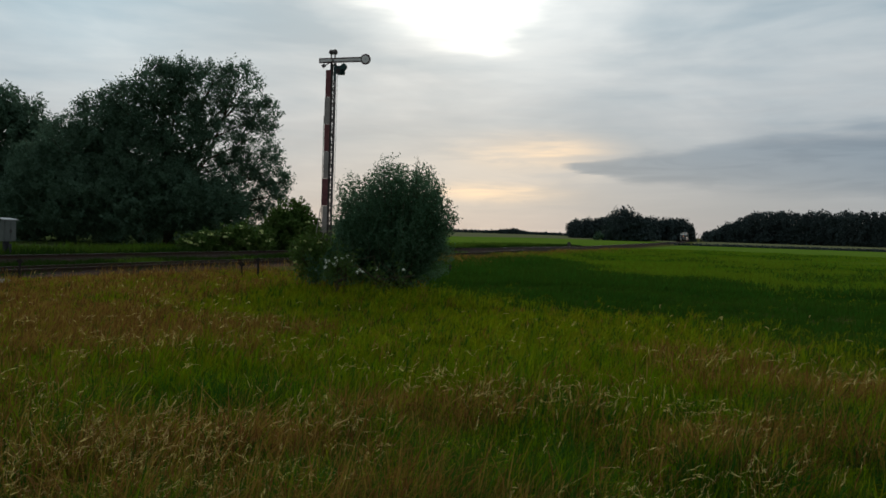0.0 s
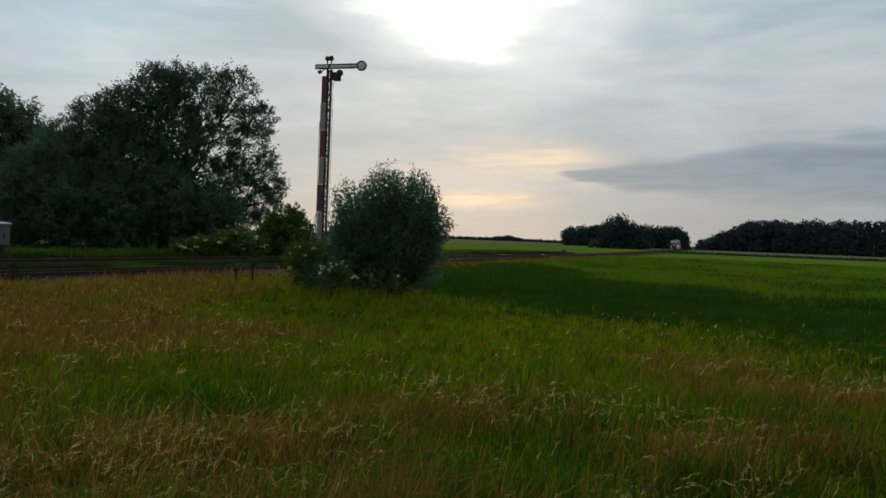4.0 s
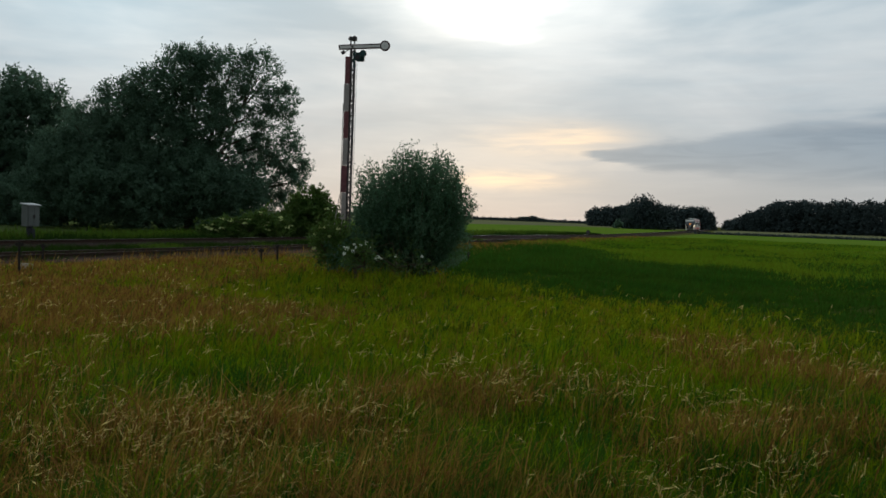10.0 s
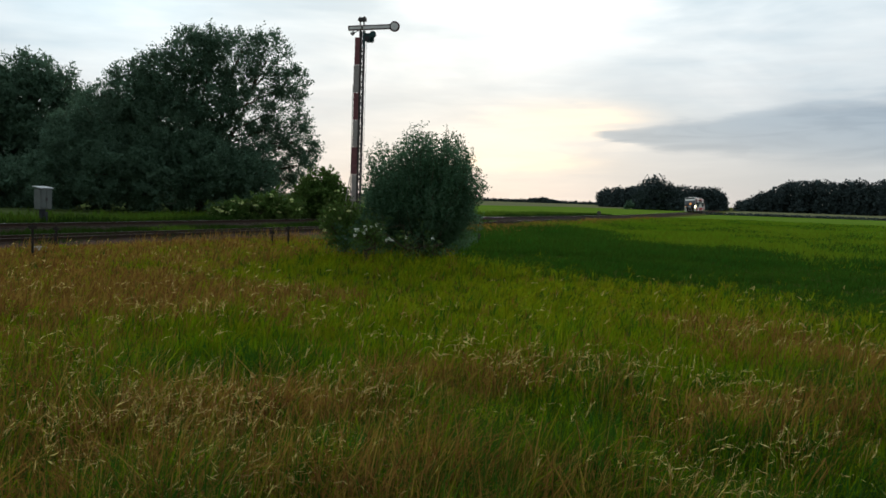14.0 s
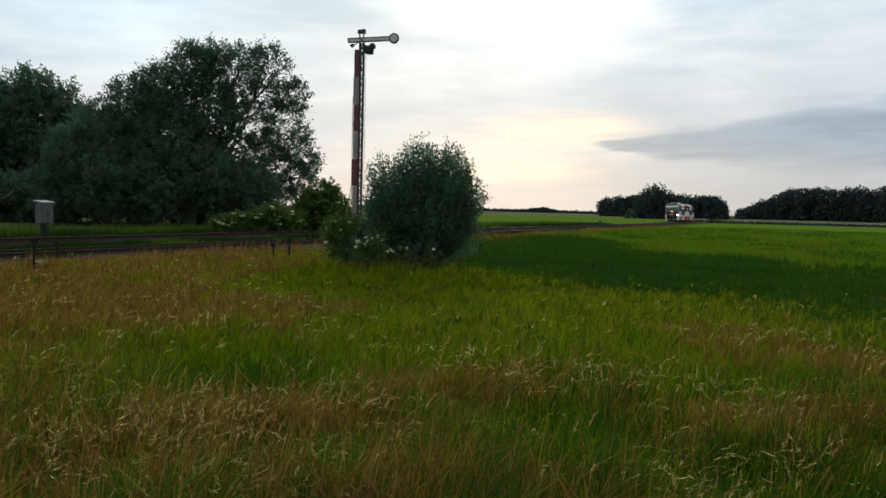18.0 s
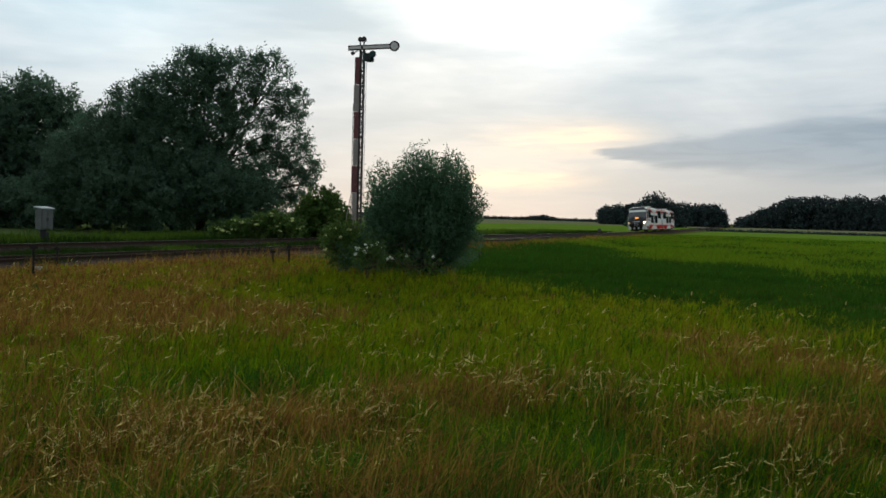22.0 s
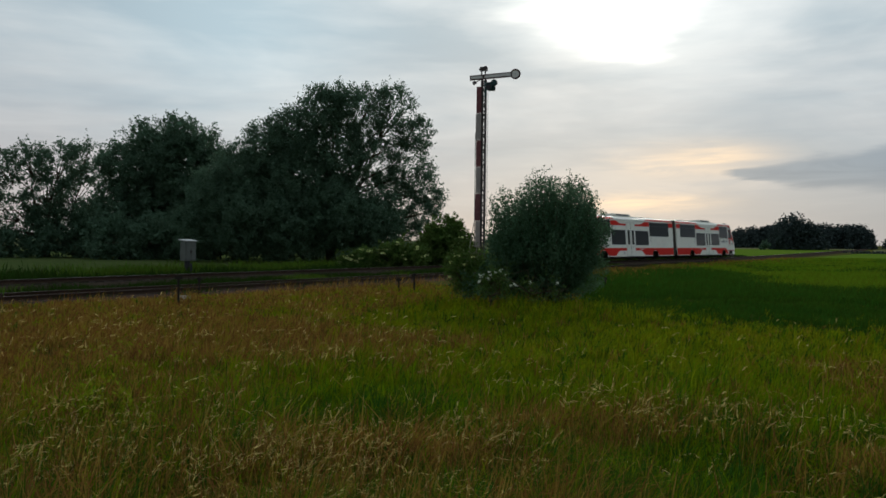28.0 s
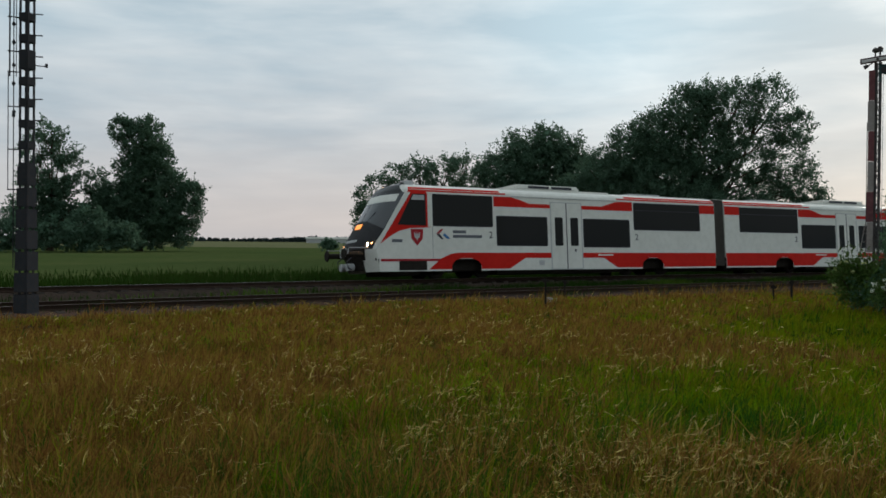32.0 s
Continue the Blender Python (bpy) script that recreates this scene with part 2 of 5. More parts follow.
BLADE_OLIVE = material("lightened_olive_blade", [(0.185, 0.205, 0.007), (0.152, 0.192, 0.005), (0.215, 0.215, 0.012)], 0.4, 0.9, bump=0, spread=0.8, through_light=0.45)
WEED = material("weed_leaf", [(0.17, 0.22, 0.012), (0.21, 0.25, 0.018), (0.13, 0.18, 0.012)], 3, 0.9, bump=0, spread=0.6, through_light=0.4)
SEED_HEAD = material("seed_head", [(0.50, 0.365, 0.135), (0.62, 0.48, 0.21), (0.38, 0.255, 0.075)], 3, 0.9, bump=0, spread=0.9, through_light=0.4)
LEAF_TREE = material("willow_leaf", [(0.074, 0.132, 0.084), (0.096, 0.162, 0.104), (0.063, 0.114, 0.070)], 0.3, 0.6, bump=0, spread=0.6, through_light=0.5)
LEAF_BUSH = material("sallow_leaf", [(0.060, 0.126, 0.064), (0.082, 0.154, 0.082), (0.044, 0.096, 0.048)], 0.6, 0.55, bump=0, spread=0.7, through_light=0.5)
LEAF_ELDER = material("elder_leaf", [(0.062, 0.112, 0.024), (0.084, 0.138, 0.03), (0.05, 0.09, 0.02)], 0.6, 0.55, bump=0, spread=0.6, through_light=0.3)
# distance haze is mixed into this paler, bluish leaf colour
LEAF_HAZED = material("hazed_far_leaf", [(0.036, 0.052, 0.05), (0.045, 0.062, 0.06), (0.03, 0.044, 0.044)], 0.05, 0.8, bump=0, spread=0.5)
UMBEL = material("white_umbel", [(0.82, 0.83, 0.74), (0.75, 0.77, 0.66), (0.85, 0.86, 0.80)], 8, 0.8, bump=0, through_light=0.2)
CREAM = material("cream_umbel", [(0.70, 0.74, 0.34), (0.62, 0.68, 0.26), (0.78, 0.80, 0.46)], 8, 0.8, bump=0, spread=0.5, through_light=0.3)
BARK = material("bark", [(0.06, 0.048, 0.035), (0.09, 0.07, 0.05), (0.04, 0.03, 0.022)], 2, 0.95, bump=0.8)
BALLAST = material("ballast", [(0.046, 0.034, 0.027), (0.032, 0.024, 0.019), (0.072, 0.054, 0.044)], 1.5, 0.95, bump=1.0, fine=12)
OLD_BALLAST = material("old_ballast", [(0.088, 0.053, 0.038), (0.060, 0.038, 0.028), (0.120, 0.078, 0.056)], 1.2, 0.95, bump=1.0, fine=12)
RUST = material("rusty_rail", [(0.034, 0.022, 0.016), (0.045, 0.028, 0.020), (0.026, 0.018, 0.014)], 5, 0.85, 0.0)
RAIL_TOP = material("polished_rail", [(0.20, 0.185, 0.17), (0.25, 0.23, 0.21), (0.16, 0.14, 0.12)], 6, 0.5, 0.8, bump=0.05)
RAIL_OLD = material("dull_rail_top", [(0.11, 0.085, 0.07), (0.14, 0.11, 0.09), (0.085, 0.065, 0.05)], 6, 0.7, 0.3, bump=0.05)
SLEEPER = material("weathered_sleeper", [(0.06, 0.05, 0.042), (0.085, 0.07, 0.058), (0.045, 0.038, 0.032)], 2, 0.95, bump=0.6)


# ---- building helpers ----
def part(name, bm, mat, parent=None, label="", kind=""):
    me = bpy.data.meshes.new(name)
    if isinstance(bm, bmesh.types.BMesh):
        bm.to_mesh(me)
        bm.free()
    else:
        verts, faces = bm
        me.from_pydata(verts, [], faces)
    me.materials.append(mat)
    ob = new(name, me)
    ob.parent = parent
    return tagged(ob, label, kind=kind)


def share(name, me, parent, m):
    ob = new(name, me)
    ob.parent = parent
    ob.matrix_basis = m
    return ob


def thing(name, label, category, m=None, group="", kind=""):
    ob = new(name)
    ob.empty_display_size = 0.3
    if m is not None:
        ob.matrix_basis = m
    return tagged(ob, label, category, group, kind)


def box(x0, x1, y0, y1, z0, z1, bevel=0.0, bm=None):
    bm = bm or bmesh.new()
    r = bmesh.ops.create_cube(bm, size=1, matrix=Matrix.Translation(((x0 + x1) / 2, (y0 + y1) / 2, (z0 + z1) / 2)) @ Matrix.Diagonal((x1 - x0, y1 - y0, z1 - z0, 1)))
    if bevel:
        edges = {e for v in r["verts"] for e in v.link_edges}
        bmesh.ops.bevel(bm, geom=list(edges), offset=bevel, segments=2, affect="EDGES")
    return bm


def rod(a, b, r0, r1=None, sides=8, bm=None):
    """A round bar from a to b."""
    bm = bm or bmesh.new()
    a, b = Vector(a), Vector(b)
    d = b - a
    m = Matrix.Translation((a + b) / 2) @ d.to_track_quat("Z", "Y").to_matrix().to_4x4()
    bmesh.ops.create_cone(bm, cap_ends=True, segments=sides, radius1=r0, radius2=r0 if r1 is None else r1, depth=d.length, matrix=m)
    return bm


def soup(name, corners, mat, parent=None, label="", kind="", category=""):
    """One mesh of loose faces with the same number of corners: corners is an array (faces, corners, 3)."""
    n, k, _ = corners.shape
    me = bpy.data.meshes.new(name)
    me.vertices.add(n * k)
    me.vertices.foreach_set("co", np.ascontiguousarray(corners, dtype=np.float32).ravel())
    me.loops.add(n * k)
    me.loops.foreach_set("vertex_index", np.arange(n * k, dtype=np.int32))
    me.polygons.add(n)
    me.polygons.foreach_set("loop_start", np.arange(0, n * k, k, dtype=np.int32))
    me.update(calc_edges=True)
    me.materials.append(mat)
    ob = new(name, me)
    ob.parent = parent
    return tagged(ob, label, category, kind=kind)


def blades(name, roots, tips, width, bend, mat, rng, **tags):
    """Grass blades: each a bent pointed strip on its own."""
    n = len(roots)
    d = rng.normal(size=(n, 3))
    d[:, 2] = 0
    d /= np.linalg.norm(d, axis=1)[:, None] + 1e-9
    side = d * width[:, None]
    mid = roots * 0.5 + tips * 0.5
    mid[:, 2] += bend
    v = np.stack([roots, mid + side, tips, mid - side], axis=1)
    return soup(name, v, mat, **tags)


def tube(points, radii, sides=6):
    """Corners and faces of a tapering limb."""
    verts, faces = [], []
    for i, (p, r) in enumerate(zip(points, radii)):
        p = Vector(p)
        q = Vector(points[min(i + 1, len(points) - 1)]) - Vector(points[max(i - 1, 0)])
        m = q.to_track_quat("Z", "Y").to_matrix()
        for k in range(sides):
            a = 2 * math.pi * k / sides
            verts.append(p + m @ Vector((r * math.cos(a), r * math.sin(a), 0)))
    for i in range(len(points) - 1):
        for k in range(sides):
            a, b = i * sides + k, i * sides + (k + 1) % sides
            faces.append((a, b, b + sides, a + sides))
    return verts, faces


def joined(tubes):
    verts, faces = [], []
    for v, f in tubes:
        o = len(verts)
        verts += v
        faces += [tuple(i + o for i in q) for q in f]
    return [tuple(v) for v in verts], faces


def leaves(centres, size, rng, long=1.8):
    n = len(centres)
    a = rng.normal(size=(n, 3))
    a /= np.linalg.norm(a, axis=1)[:, None]
    b = np.cross(a, rng.normal(size=(n, 3)))
    b /= np.linalg.norm(b, axis=1)[:, None]
    s = size * rng.uniform(0.6, 1.3, size=(n, 1))
    return np.stack([centres - a * s * long / 2, centres + b * s / 2, centres + a * s * long / 2, centres - b * s / 2], axis=1)


def twig_leaves(cen, out, per, spread, leaf, rng, length=1.55, long=1.9):
    """Leaves set along short twigs that grow outwards and curve up."""
    n = len(cen)
    ln = spread * length * rng.uniform(0.5, 1.4, n)
    f = rng.uniform(-0.45, 1, (n, per))
    bend = rng.normal(size=(n, 3)) * 0.35 + np.array([0, 0, 0.3])
    p = cen[:, None, :] + (out[:, None, :] * f[..., None] + bend[:, None, :] * (f * np.abs(f))[..., None]) * ln[:, None, None]
    wide = spread * (0.55 - 0.2 * np.clip(f, 0, 1))
    p = (p + rng.normal(size=p.shape) * wide[..., None]).reshape(-1, 3)
    m = len(p)
    a = np.repeat(out * 0.6 + bend, per, axis=0) + rng.normal(size=(m, 3)) * 0.9
    a /= np.linalg.norm(a, axis=1)[:, None]
    b = np.cross(a, rng.normal(size=(m, 3)))
    b /= np.linalg.norm(b, axis=1)[:, None]
    s = leaf * rng.uniform(0.6, 1.3, (m, 1))
    return np.stack([p - a * s * long / 2, p + b * s / 2, p + a * s * long / 2, p - b * s / 2], axis=1)


def crown_points(blobs, clumps, rng, hollow=0.45):
    """Roots of twigs in the outer part of overlapping rounded masses, and the way outwards."""
    blobs = np.array(blobs)
    w = blobs[:, 3] ** 2
    pick = rng.choice(len(blobs), size=clumps, p=w / w.sum())
    d = rng.normal(size=(clumps, 3))
    d /= np.linalg.norm(d, axis=1)[:, None]
    rad = blobs[pick, 3] * (hollow + (1 - hollow) * rng.uniform(0, 1, clumps) ** 0.6)
    return blobs[pick, :3] + d * rad[:, None], d


def tree(name, label, x, y, blobs, trunk_r, fork, clumps, per, spread, leaf, mat, seed, category="tree", boughs=26, hollow=0.45, z=0.0, low=0.3, sprigs=0, fill=0, airy=None):
    """A trunk, limbs towards every mass of the crown and leaves in clumps."""
    rng = np.random.default_rng(seed)
    ob = thing(name, label, category, pose(x, y, z, 0, 0, math.degrees(math.atan2(-x, y))))
    ragged = list(blobs)
    for _ in range(sprigs):
        bx, by, bz, br = blobs[rng.integers(len(blobs))]
        v = Vector((rng.normal(), rng.normal() * 0.6, abs(rng.normal()) + 0.2)).normalized() * br * 0.93
        q = br * rng.uniform(0.14, 0.26)
        ragged += [(bx + v.x, by + v.y, bz + v.z, q), (bx + v.x * 1.1, by + v.y, bz + v.z * 1.06, q * 0.6)]
    cen, out = crown_points(ragged, clumps, rng, hollow)
    up = cen[:, 2] > low
    cen, out = cen[up], out[up]
    fork_p = Vector((rng.normal() * 0.2, rng.normal() * 0.2, fork))
    part("trunk", joined([tube([(0, 0, -0.25), (0.05, 0, fork * 0.3), (-0.03, 0.05, fork * 0.7), fork_p], [trunk_r * 1.35, trunk_r, trunk_r * 0.9, trunk_r * 0.75], 9)]), BARK, ob)
    limbs = []
    for bx, by, bz, br in blobs:
        c = Vector((bx, by, bz))
        k = fork_p.lerp(c, 0.5) + Vector((-0.1 * bx + rng.normal() * 0.35, rng.normal() * 0.4, abs(rng.normal()) * 0.5 + 0.08 * bz))
        limbs.append(tube([fork_p, k, c], [trunk_r * 0.42, trunk_r * 0.2, trunk_r * 0.06], 6))
    for i in rng.choice(len(cen), size=min(boughs, len(cen)), replace=False):
        c = Vector(cen[i])
        b = min(blobs, key=lambda q: (Vector(q[:3]) - c).length - q[3])
        s = Vector(b[:3])
        k = s.lerp(c, 0.5) + Vector(rng.normal(size=3)) * 0.2
        limbs.append(tube([s.lerp(fork_p, 0.25), k, c], [trunk_r * 0.13, trunk_r * 0.085, trunk_r * 0.03], 5))
    part("branchwork", joined(limbs), BARK, ob, kind="stuff")
    soup("crown", twig_leaves(cen, out, per, spread, leaf, rng), mat, ob, kind="stuff")
    if fill:
        # the shaded leaves deep inside the masses that close
        deep = np.array([b for b in blobs if airy is None or not airy(*b)])
        pick = rng.choice(len(deep), size=fill, p=deep[:, 3] ** 3 / (deep[:, 3] ** 3).sum())
        d = rng.normal(size=(fill, 3))
        d *= (deep[pick, 3] * 0.82 * rng.uniform(0, 1, fill) ** 0.45 / np.linalg.norm(d, axis=1))[:, None]
        p = deep[pick, :3] + d
        soup("inner_leaves", leaves(p[p[:, 2] > low], leaf * 2.6, rng, 1.5), mat, ob, kind="stuff")
    return ob


# ---- the line of the track ----
KNOTS = [-80, -30, 0, 40, 80, 130, 200, 300, 420, 600]
CURVE = [-2.64, -2.64, -2.64, -1.56, 2.95, 0.29, 0.15, 0.09, 0.13, 0.13]   # per kilometre of radius
U = np.arange(-80, 600.1, 1.0)


def centre_line():
    k = np.interp(U, KNOTS, CURVE) * 1e-3
    th = np.concatenate([[0], np.cumsum((k[1:] + k[:-1]) / 2)])
    th += radians(68.15) - th[80]
    cx, cy = np.cos(th), np.sin(th)
    x = np.concatenate([[0], np.cumsum((cx[1:] + cx[:-1]) / 2)])
    y = np.concatenate([[0], np.cumsum((cy[1:] + cy[:-1]) / 2)])
    return x - x[80] - 22.71, y - y[80] + 21.88, th


TX, TY, TH = centre_line()


def on_track(u, lat=0.0):
    """Place and heading at u metres up the line; lat: metres towards the meadow."""
    h = np.interp(u, U, TH)
    return np.interp(u, U, TX) + lat * np.sin(h), np.interp(u, U, TY) - lat * np.cos(h), h


def siding(u):
    """How far the siding lies from the main line."""
    s = np.clip((np.asarray(u, float) - 22) / 66, 0, 1)
    return 4.5 * (1 - s * s * (3 - 2 * s))


CANT = 0.075


# ---- ground ----
def ground_height(x, y):
    return -0.16 - 0.22 * np.clip((np.hypot(x, y) - 7) / 13, 0, 1) + 0.05 * np.sin(x * 0.21 + 1.3) * np.cos(y * 0.17) + 0.02 * np.sin(x * 0.9) * np.sin(y * 0.8 + 1)


def make_ground():
    rad = np.concatenate([[0.0], np.geomspace(1.0, 80.0, 70), np.geomspace(90, 4500, 26)])
    ang = np.radians(np.arange(0, 360, 2.0))
    r, a = np.meshgrid(rad, ang, indexing="ij")
    x, y = r * np.sin(a), r * np.cos(a)
    z = np.where(r < 85, ground_height(x, y), -0.38)
    verts = np.stack([x, y, z], -1).reshape(-1, 3)
    n = len(ang)
    faces = [(i * n + k, i * n + (k + 1) % n, (i + 1) * n + (k + 1) % n, (i + 1) * n + k) for i in range(len(rad) - 1) for k in range(n)]
    g = part("ground", (verts.tolist(), faces), SOIL, label="grassy level meadow soil reaching to the horizon", kind="structure")
    tagged(g, category="ground")


def field(name, label, corners, z, mat):
    bm = bmesh.new()
    bm.faces.new([bm.verts.new((x, y, z)) for x, y in corners])
    ob = part(name, bm, mat, label=label, kind="structure")
    return tagged(ob, category="field")


make_ground()
edge = [tuple(float(c) for c in on_track(u, -4.5)[:2]) for u in range(-80, 321, 16)]
left_edge, right_edge = edge[:9], edge[8:]
field("olive_field", "olive grass field beyond the railway", left_edge + [(-36, 190), (-130, 150), (-190, 110), (-230, -40)], -0.275, OLIVE_FIELD)
field("green_field", "flat bright green crop field beyond the railway", right_edge + [(40, 330), (-36, 190)], -0.28, FIELD)
field("pale_field", "pale ripening field under the far skyline", [(-230, -40), (-190, 110), (-130, 150), (-36, 190), (40, 330), (97, 333), (140, 480), (100, 1500), (-1200, 1500), (-1400, 100)], -0.27, PALE_FIELD)
field("green_field", "bright green grass field between track and far wood", [(27, 38), (60, 31), (160, 40), (260, 150), (120, 190), (58, 195), (30, 124)], -0.25, FIELD)
field("pale_field", "pale yellowish field before the dark wood", [(62, 200), (270, 165), (420, 300), (300, 520), (160, 470), (106, 340)], -0.26, PALE_FIELD)
field("road", "dark verge of a farm lane across the fields", [(60, 196), (265, 152), (270, 162), (62, 200)], -0.2, SOIL)


def rail_strip(us, lats, z, prof, base_z=None):
    """A section prof (across, up) swept along the line."""
    verts, faces = [], []
    k = len(prof)
    for u, lat in zip(us, lats):
        for a, h in prof:
            x, y, _ = on_track(u, lat + a)
            verts.append((float(x), float(y), z + h))
    for i in range(len(us) - 1):
        for j in range(k):
            a, b = i * k + j, i * k + (j + 1) % k
            faces.append((a, b, b + k, a + k))
    return verts, faces


RAIL = [(-0.07, -0.15), (0.07, -0.15), (0.07, -0.135), (0.012, -0.11), (0.012, -0.04), (0.036, -0.03), (0.036, -0.004), (-0.036, -0.004), (-0.036, -0.03), (-0.012, -0.04), (-0.012, -0.11), (-0.07, -0.135)]


def make_track(name, label, us, offset, z, tilt, stones, top):
    line = thing(name, label, "railway track", kind="structure")
    lat = [float(offset(u)) for u in us]
    bed = [(-2.3, -0.52), (-1.55, -0.19), (1.55, -0.19 + tilt), (2.3, -0.52)]
    part("ballast_bed", rail_strip(us, lat, z, bed), stones, line, "brown-grey crushed stone")
    for s in (-0.755, 0.755):
        lift = tilt * (s > 0)
        part("rail", rail_strip(us, [l + s for l in lat], z + lift, RAIL), RUST, line, "rust-brown steel rail")
        part("railhead", rail_strip(us, [l + s for l in lat], z + lift, [(-0.03, -0.004), (0.03, -0.004), (0.03, 0.0), (-0.03, 0.0)]), top, line, "worn bright running surface")
    bm = box(-1.3, 1.3, -0.12, 0.12, -0.30, -0.172, 0.015)
    me = bpy.data.meshes.new("sleeper")
    bm.to_mesh(me)
    bm.free()
    me.materials.append(SLEEPER)
    for i in range(170):
        u = -28 + i * 0.62
        if u > us[-1]:
            break
        x, y, h = on_track(u, float(offset(u)))
        share("sleeper", me, line, Matrix.Translation((float(x), float(y), z + tilt / 2)) @ Matrix.Rotation(float(h) - math.pi / 2, 4, "Z") @ Matrix.Rotation(-tilt / 1.5, 4, "Y"))


make_track("main_line", "single railway line curving on brown ballast", list(range(-60, 120, 2)) + list(range(120, 560, 10)), lambda u: 0.0, 0.0, CANT * 1.5, BALLAST, RAIL_TOP)
make_track("siding_track", "overgrown rusty siding joining the main line", list(range(-60, 86, 2)), siding, -0.14, 0.0, OLD_BALLAST, RAIL_OLD)


# ---- the railcar unit ----
WHITE = material("white_paint", [(0.66, 0.655, 0.60), (0.70, 0.695, 0.64), (0.58, 0.575, 0.52)], 0.5, 0.38, bump=0.02)
RED = material("red_paint", [(0.52, 0.017, 0.012), (0.56, 0.022, 0.014), (0.44, 0.014, 0.010)], 0.5, 0.6, bump=0.02)
DARK_GREY = material("dark_grey_paint", [(0.035, 0.035, 0.037), (0.045, 0.045, 0.047), (0.028, 0.027, 0.026)], 0.8, 0.6, bump=0.05)
UNDER = material("underframe_grime", [(0.022, 0.019, 0.016), (0.035, 0.03, 0.025), (0.015, 0.013, 0.011)], 2.0, 0.85, bump=0.3)
BELLOWS = material("bellows_rubber", [(0.10, 0.09, 0.08), (0.125, 0.11, 0.095), (0.075, 0.068, 0.06)], 2.0, 0.8, bump=0.1)
STEEL = material("dull_steel", [(0.22, 0.22, 0.22), (0.28, 0.28, 0.27), (0.16, 0.15, 0.14)], 3.0, 0.5, 0.6, bump=0.1)
PALE_GREY = material("pale_grey_paint", [(0.42, 0.43, 0.43), (0.48, 0.48, 0.47), (0.34, 0.34, 0.33)], 0.9, 0.5, bump=0.04)
INK = material("dark_ink", [(0.05, 0.05, 0.06), (0.06, 0.06, 0.07), (0.04, 0.04, 0.05)], 4, 0.5, bump=0)
GREY_INK = material("grey_ink", [(0.12, 0.125, 0.14), (0.14, 0.145, 0.16), (0.10, 0.105, 0.12)], 4, 0.5, bump=0)
BLUE_INK = material("blue_ink", [(0.05, 0.16, 0.35), (0.06, 0.18, 0.38), (0.04, 0.13, 0.3)], 4, 0.5, bump=0)
CREST_RED = material("crest_red", [(0.33, 0.02, 0.03), (0.37, 0.03, 0.035), (0.28, 0.02, 0.025)], 4, 0.5, bump=0)
GLASS = glassy("tinted_glass", (0.023, 0.023, 0.022), 0.06, 1.12)
SCREEN = glassy("windscreen_glass", (0.075, 0.077, 0.080), 0.05, 1.42)
BROW = glassy("smoked_brow", (0.045, 0.047, 0.048), 0.35)
LAMP_ON = glowing("headlamp_glow", (1.0, 0.62, 0.30), 90.0)
LAMP_TOP = glowing("top_lamp_glow", (1.0, 0.75, 0.5), 0.9)
LAMP_DIM = glowing("lens_glow", (1.0, 0.50, 0.20), 1.6)
LAMP_PINK = glowing("side_lamp_glow", (1.0, 0.36, 0.16), 0.7)
BOARD = glowing("display_glow", (1.0, 0.33, 0.06), 0.95)

HALF = 1.42
PROFILE = [(1.42, 0.80), (1.42, 1.2), (1.42, 1.7), (1.42, 2.2), (1.42, 2.8), (1.42, 3.45), (1.385, 3.60), (1.30, 3.70), (1.12, 3.80), (0.75, 3.88), (0.35, 3.92)]
CAR = 20.25


def nose_s(x, z):
    """How far behind the tip the nose's skin lies at a place across and up."""
    base = np.interp(z, [0.3, 0.8, 1.15, 1.5, 2.2, 3.0, 3.6, 3.8, 3.95], [0.22, 0.08, 0.0, 0.12, 0.52, 1.02, 1.40, 1.62, 2.1])
    return float(base + 0.64 + 0.57 * (abs(x) / HALF) ** 2.6)


def body_shell():
    verts, faces = [], []
    n = 13
    steps = [0.0, 0.06, 0.15, 0.4, 0.7, 1.0]
    rows = len(PROFILE)
    for x, z in PROFILE:                      # the nose, row by row
        for k in range(n):
            q = -x + 2 * x * k / (n - 1)
            verts.append((q, -nose_s(q, z), z))
    for i in range(rows - 1):
        for k in range(n - 1):
            a = i * n + k
            faces.append((a, a + 1, a + n + 1, a + n))
    for side in (-1, 1):                      # the sides and the roof
        o = len(verts)
        for x, z in PROFILE:
            s0 = nose_s(x, z)
            for t in steps:
                verts.append((side * x, -(s0 + (CAR - s0) * t), z))
        m = len(steps)
        for i in range(rows - 1):
            for k in range(m - 1):
                a = o + i * m + k
                f = (a, a + 1, a + m + 1, a + m)
                faces.append(f if side < 0 else f[::-1])
    left, right = rows * n, rows * n + rows * len(steps)
    m = len(steps)
    for k in range(m - 1):                    # the crown of the roof
        a, b = left + (rows - 1) * m + k, right + (rows - 1) * m + k
        faces.append((a, a + 1, b + 1, b))
    end = [left + i * m + m - 1 for i in range(rows)] + [right + i * m + m - 1 for i in reversed(range(rows))]
    faces.append(tuple(end))
    return verts, faces


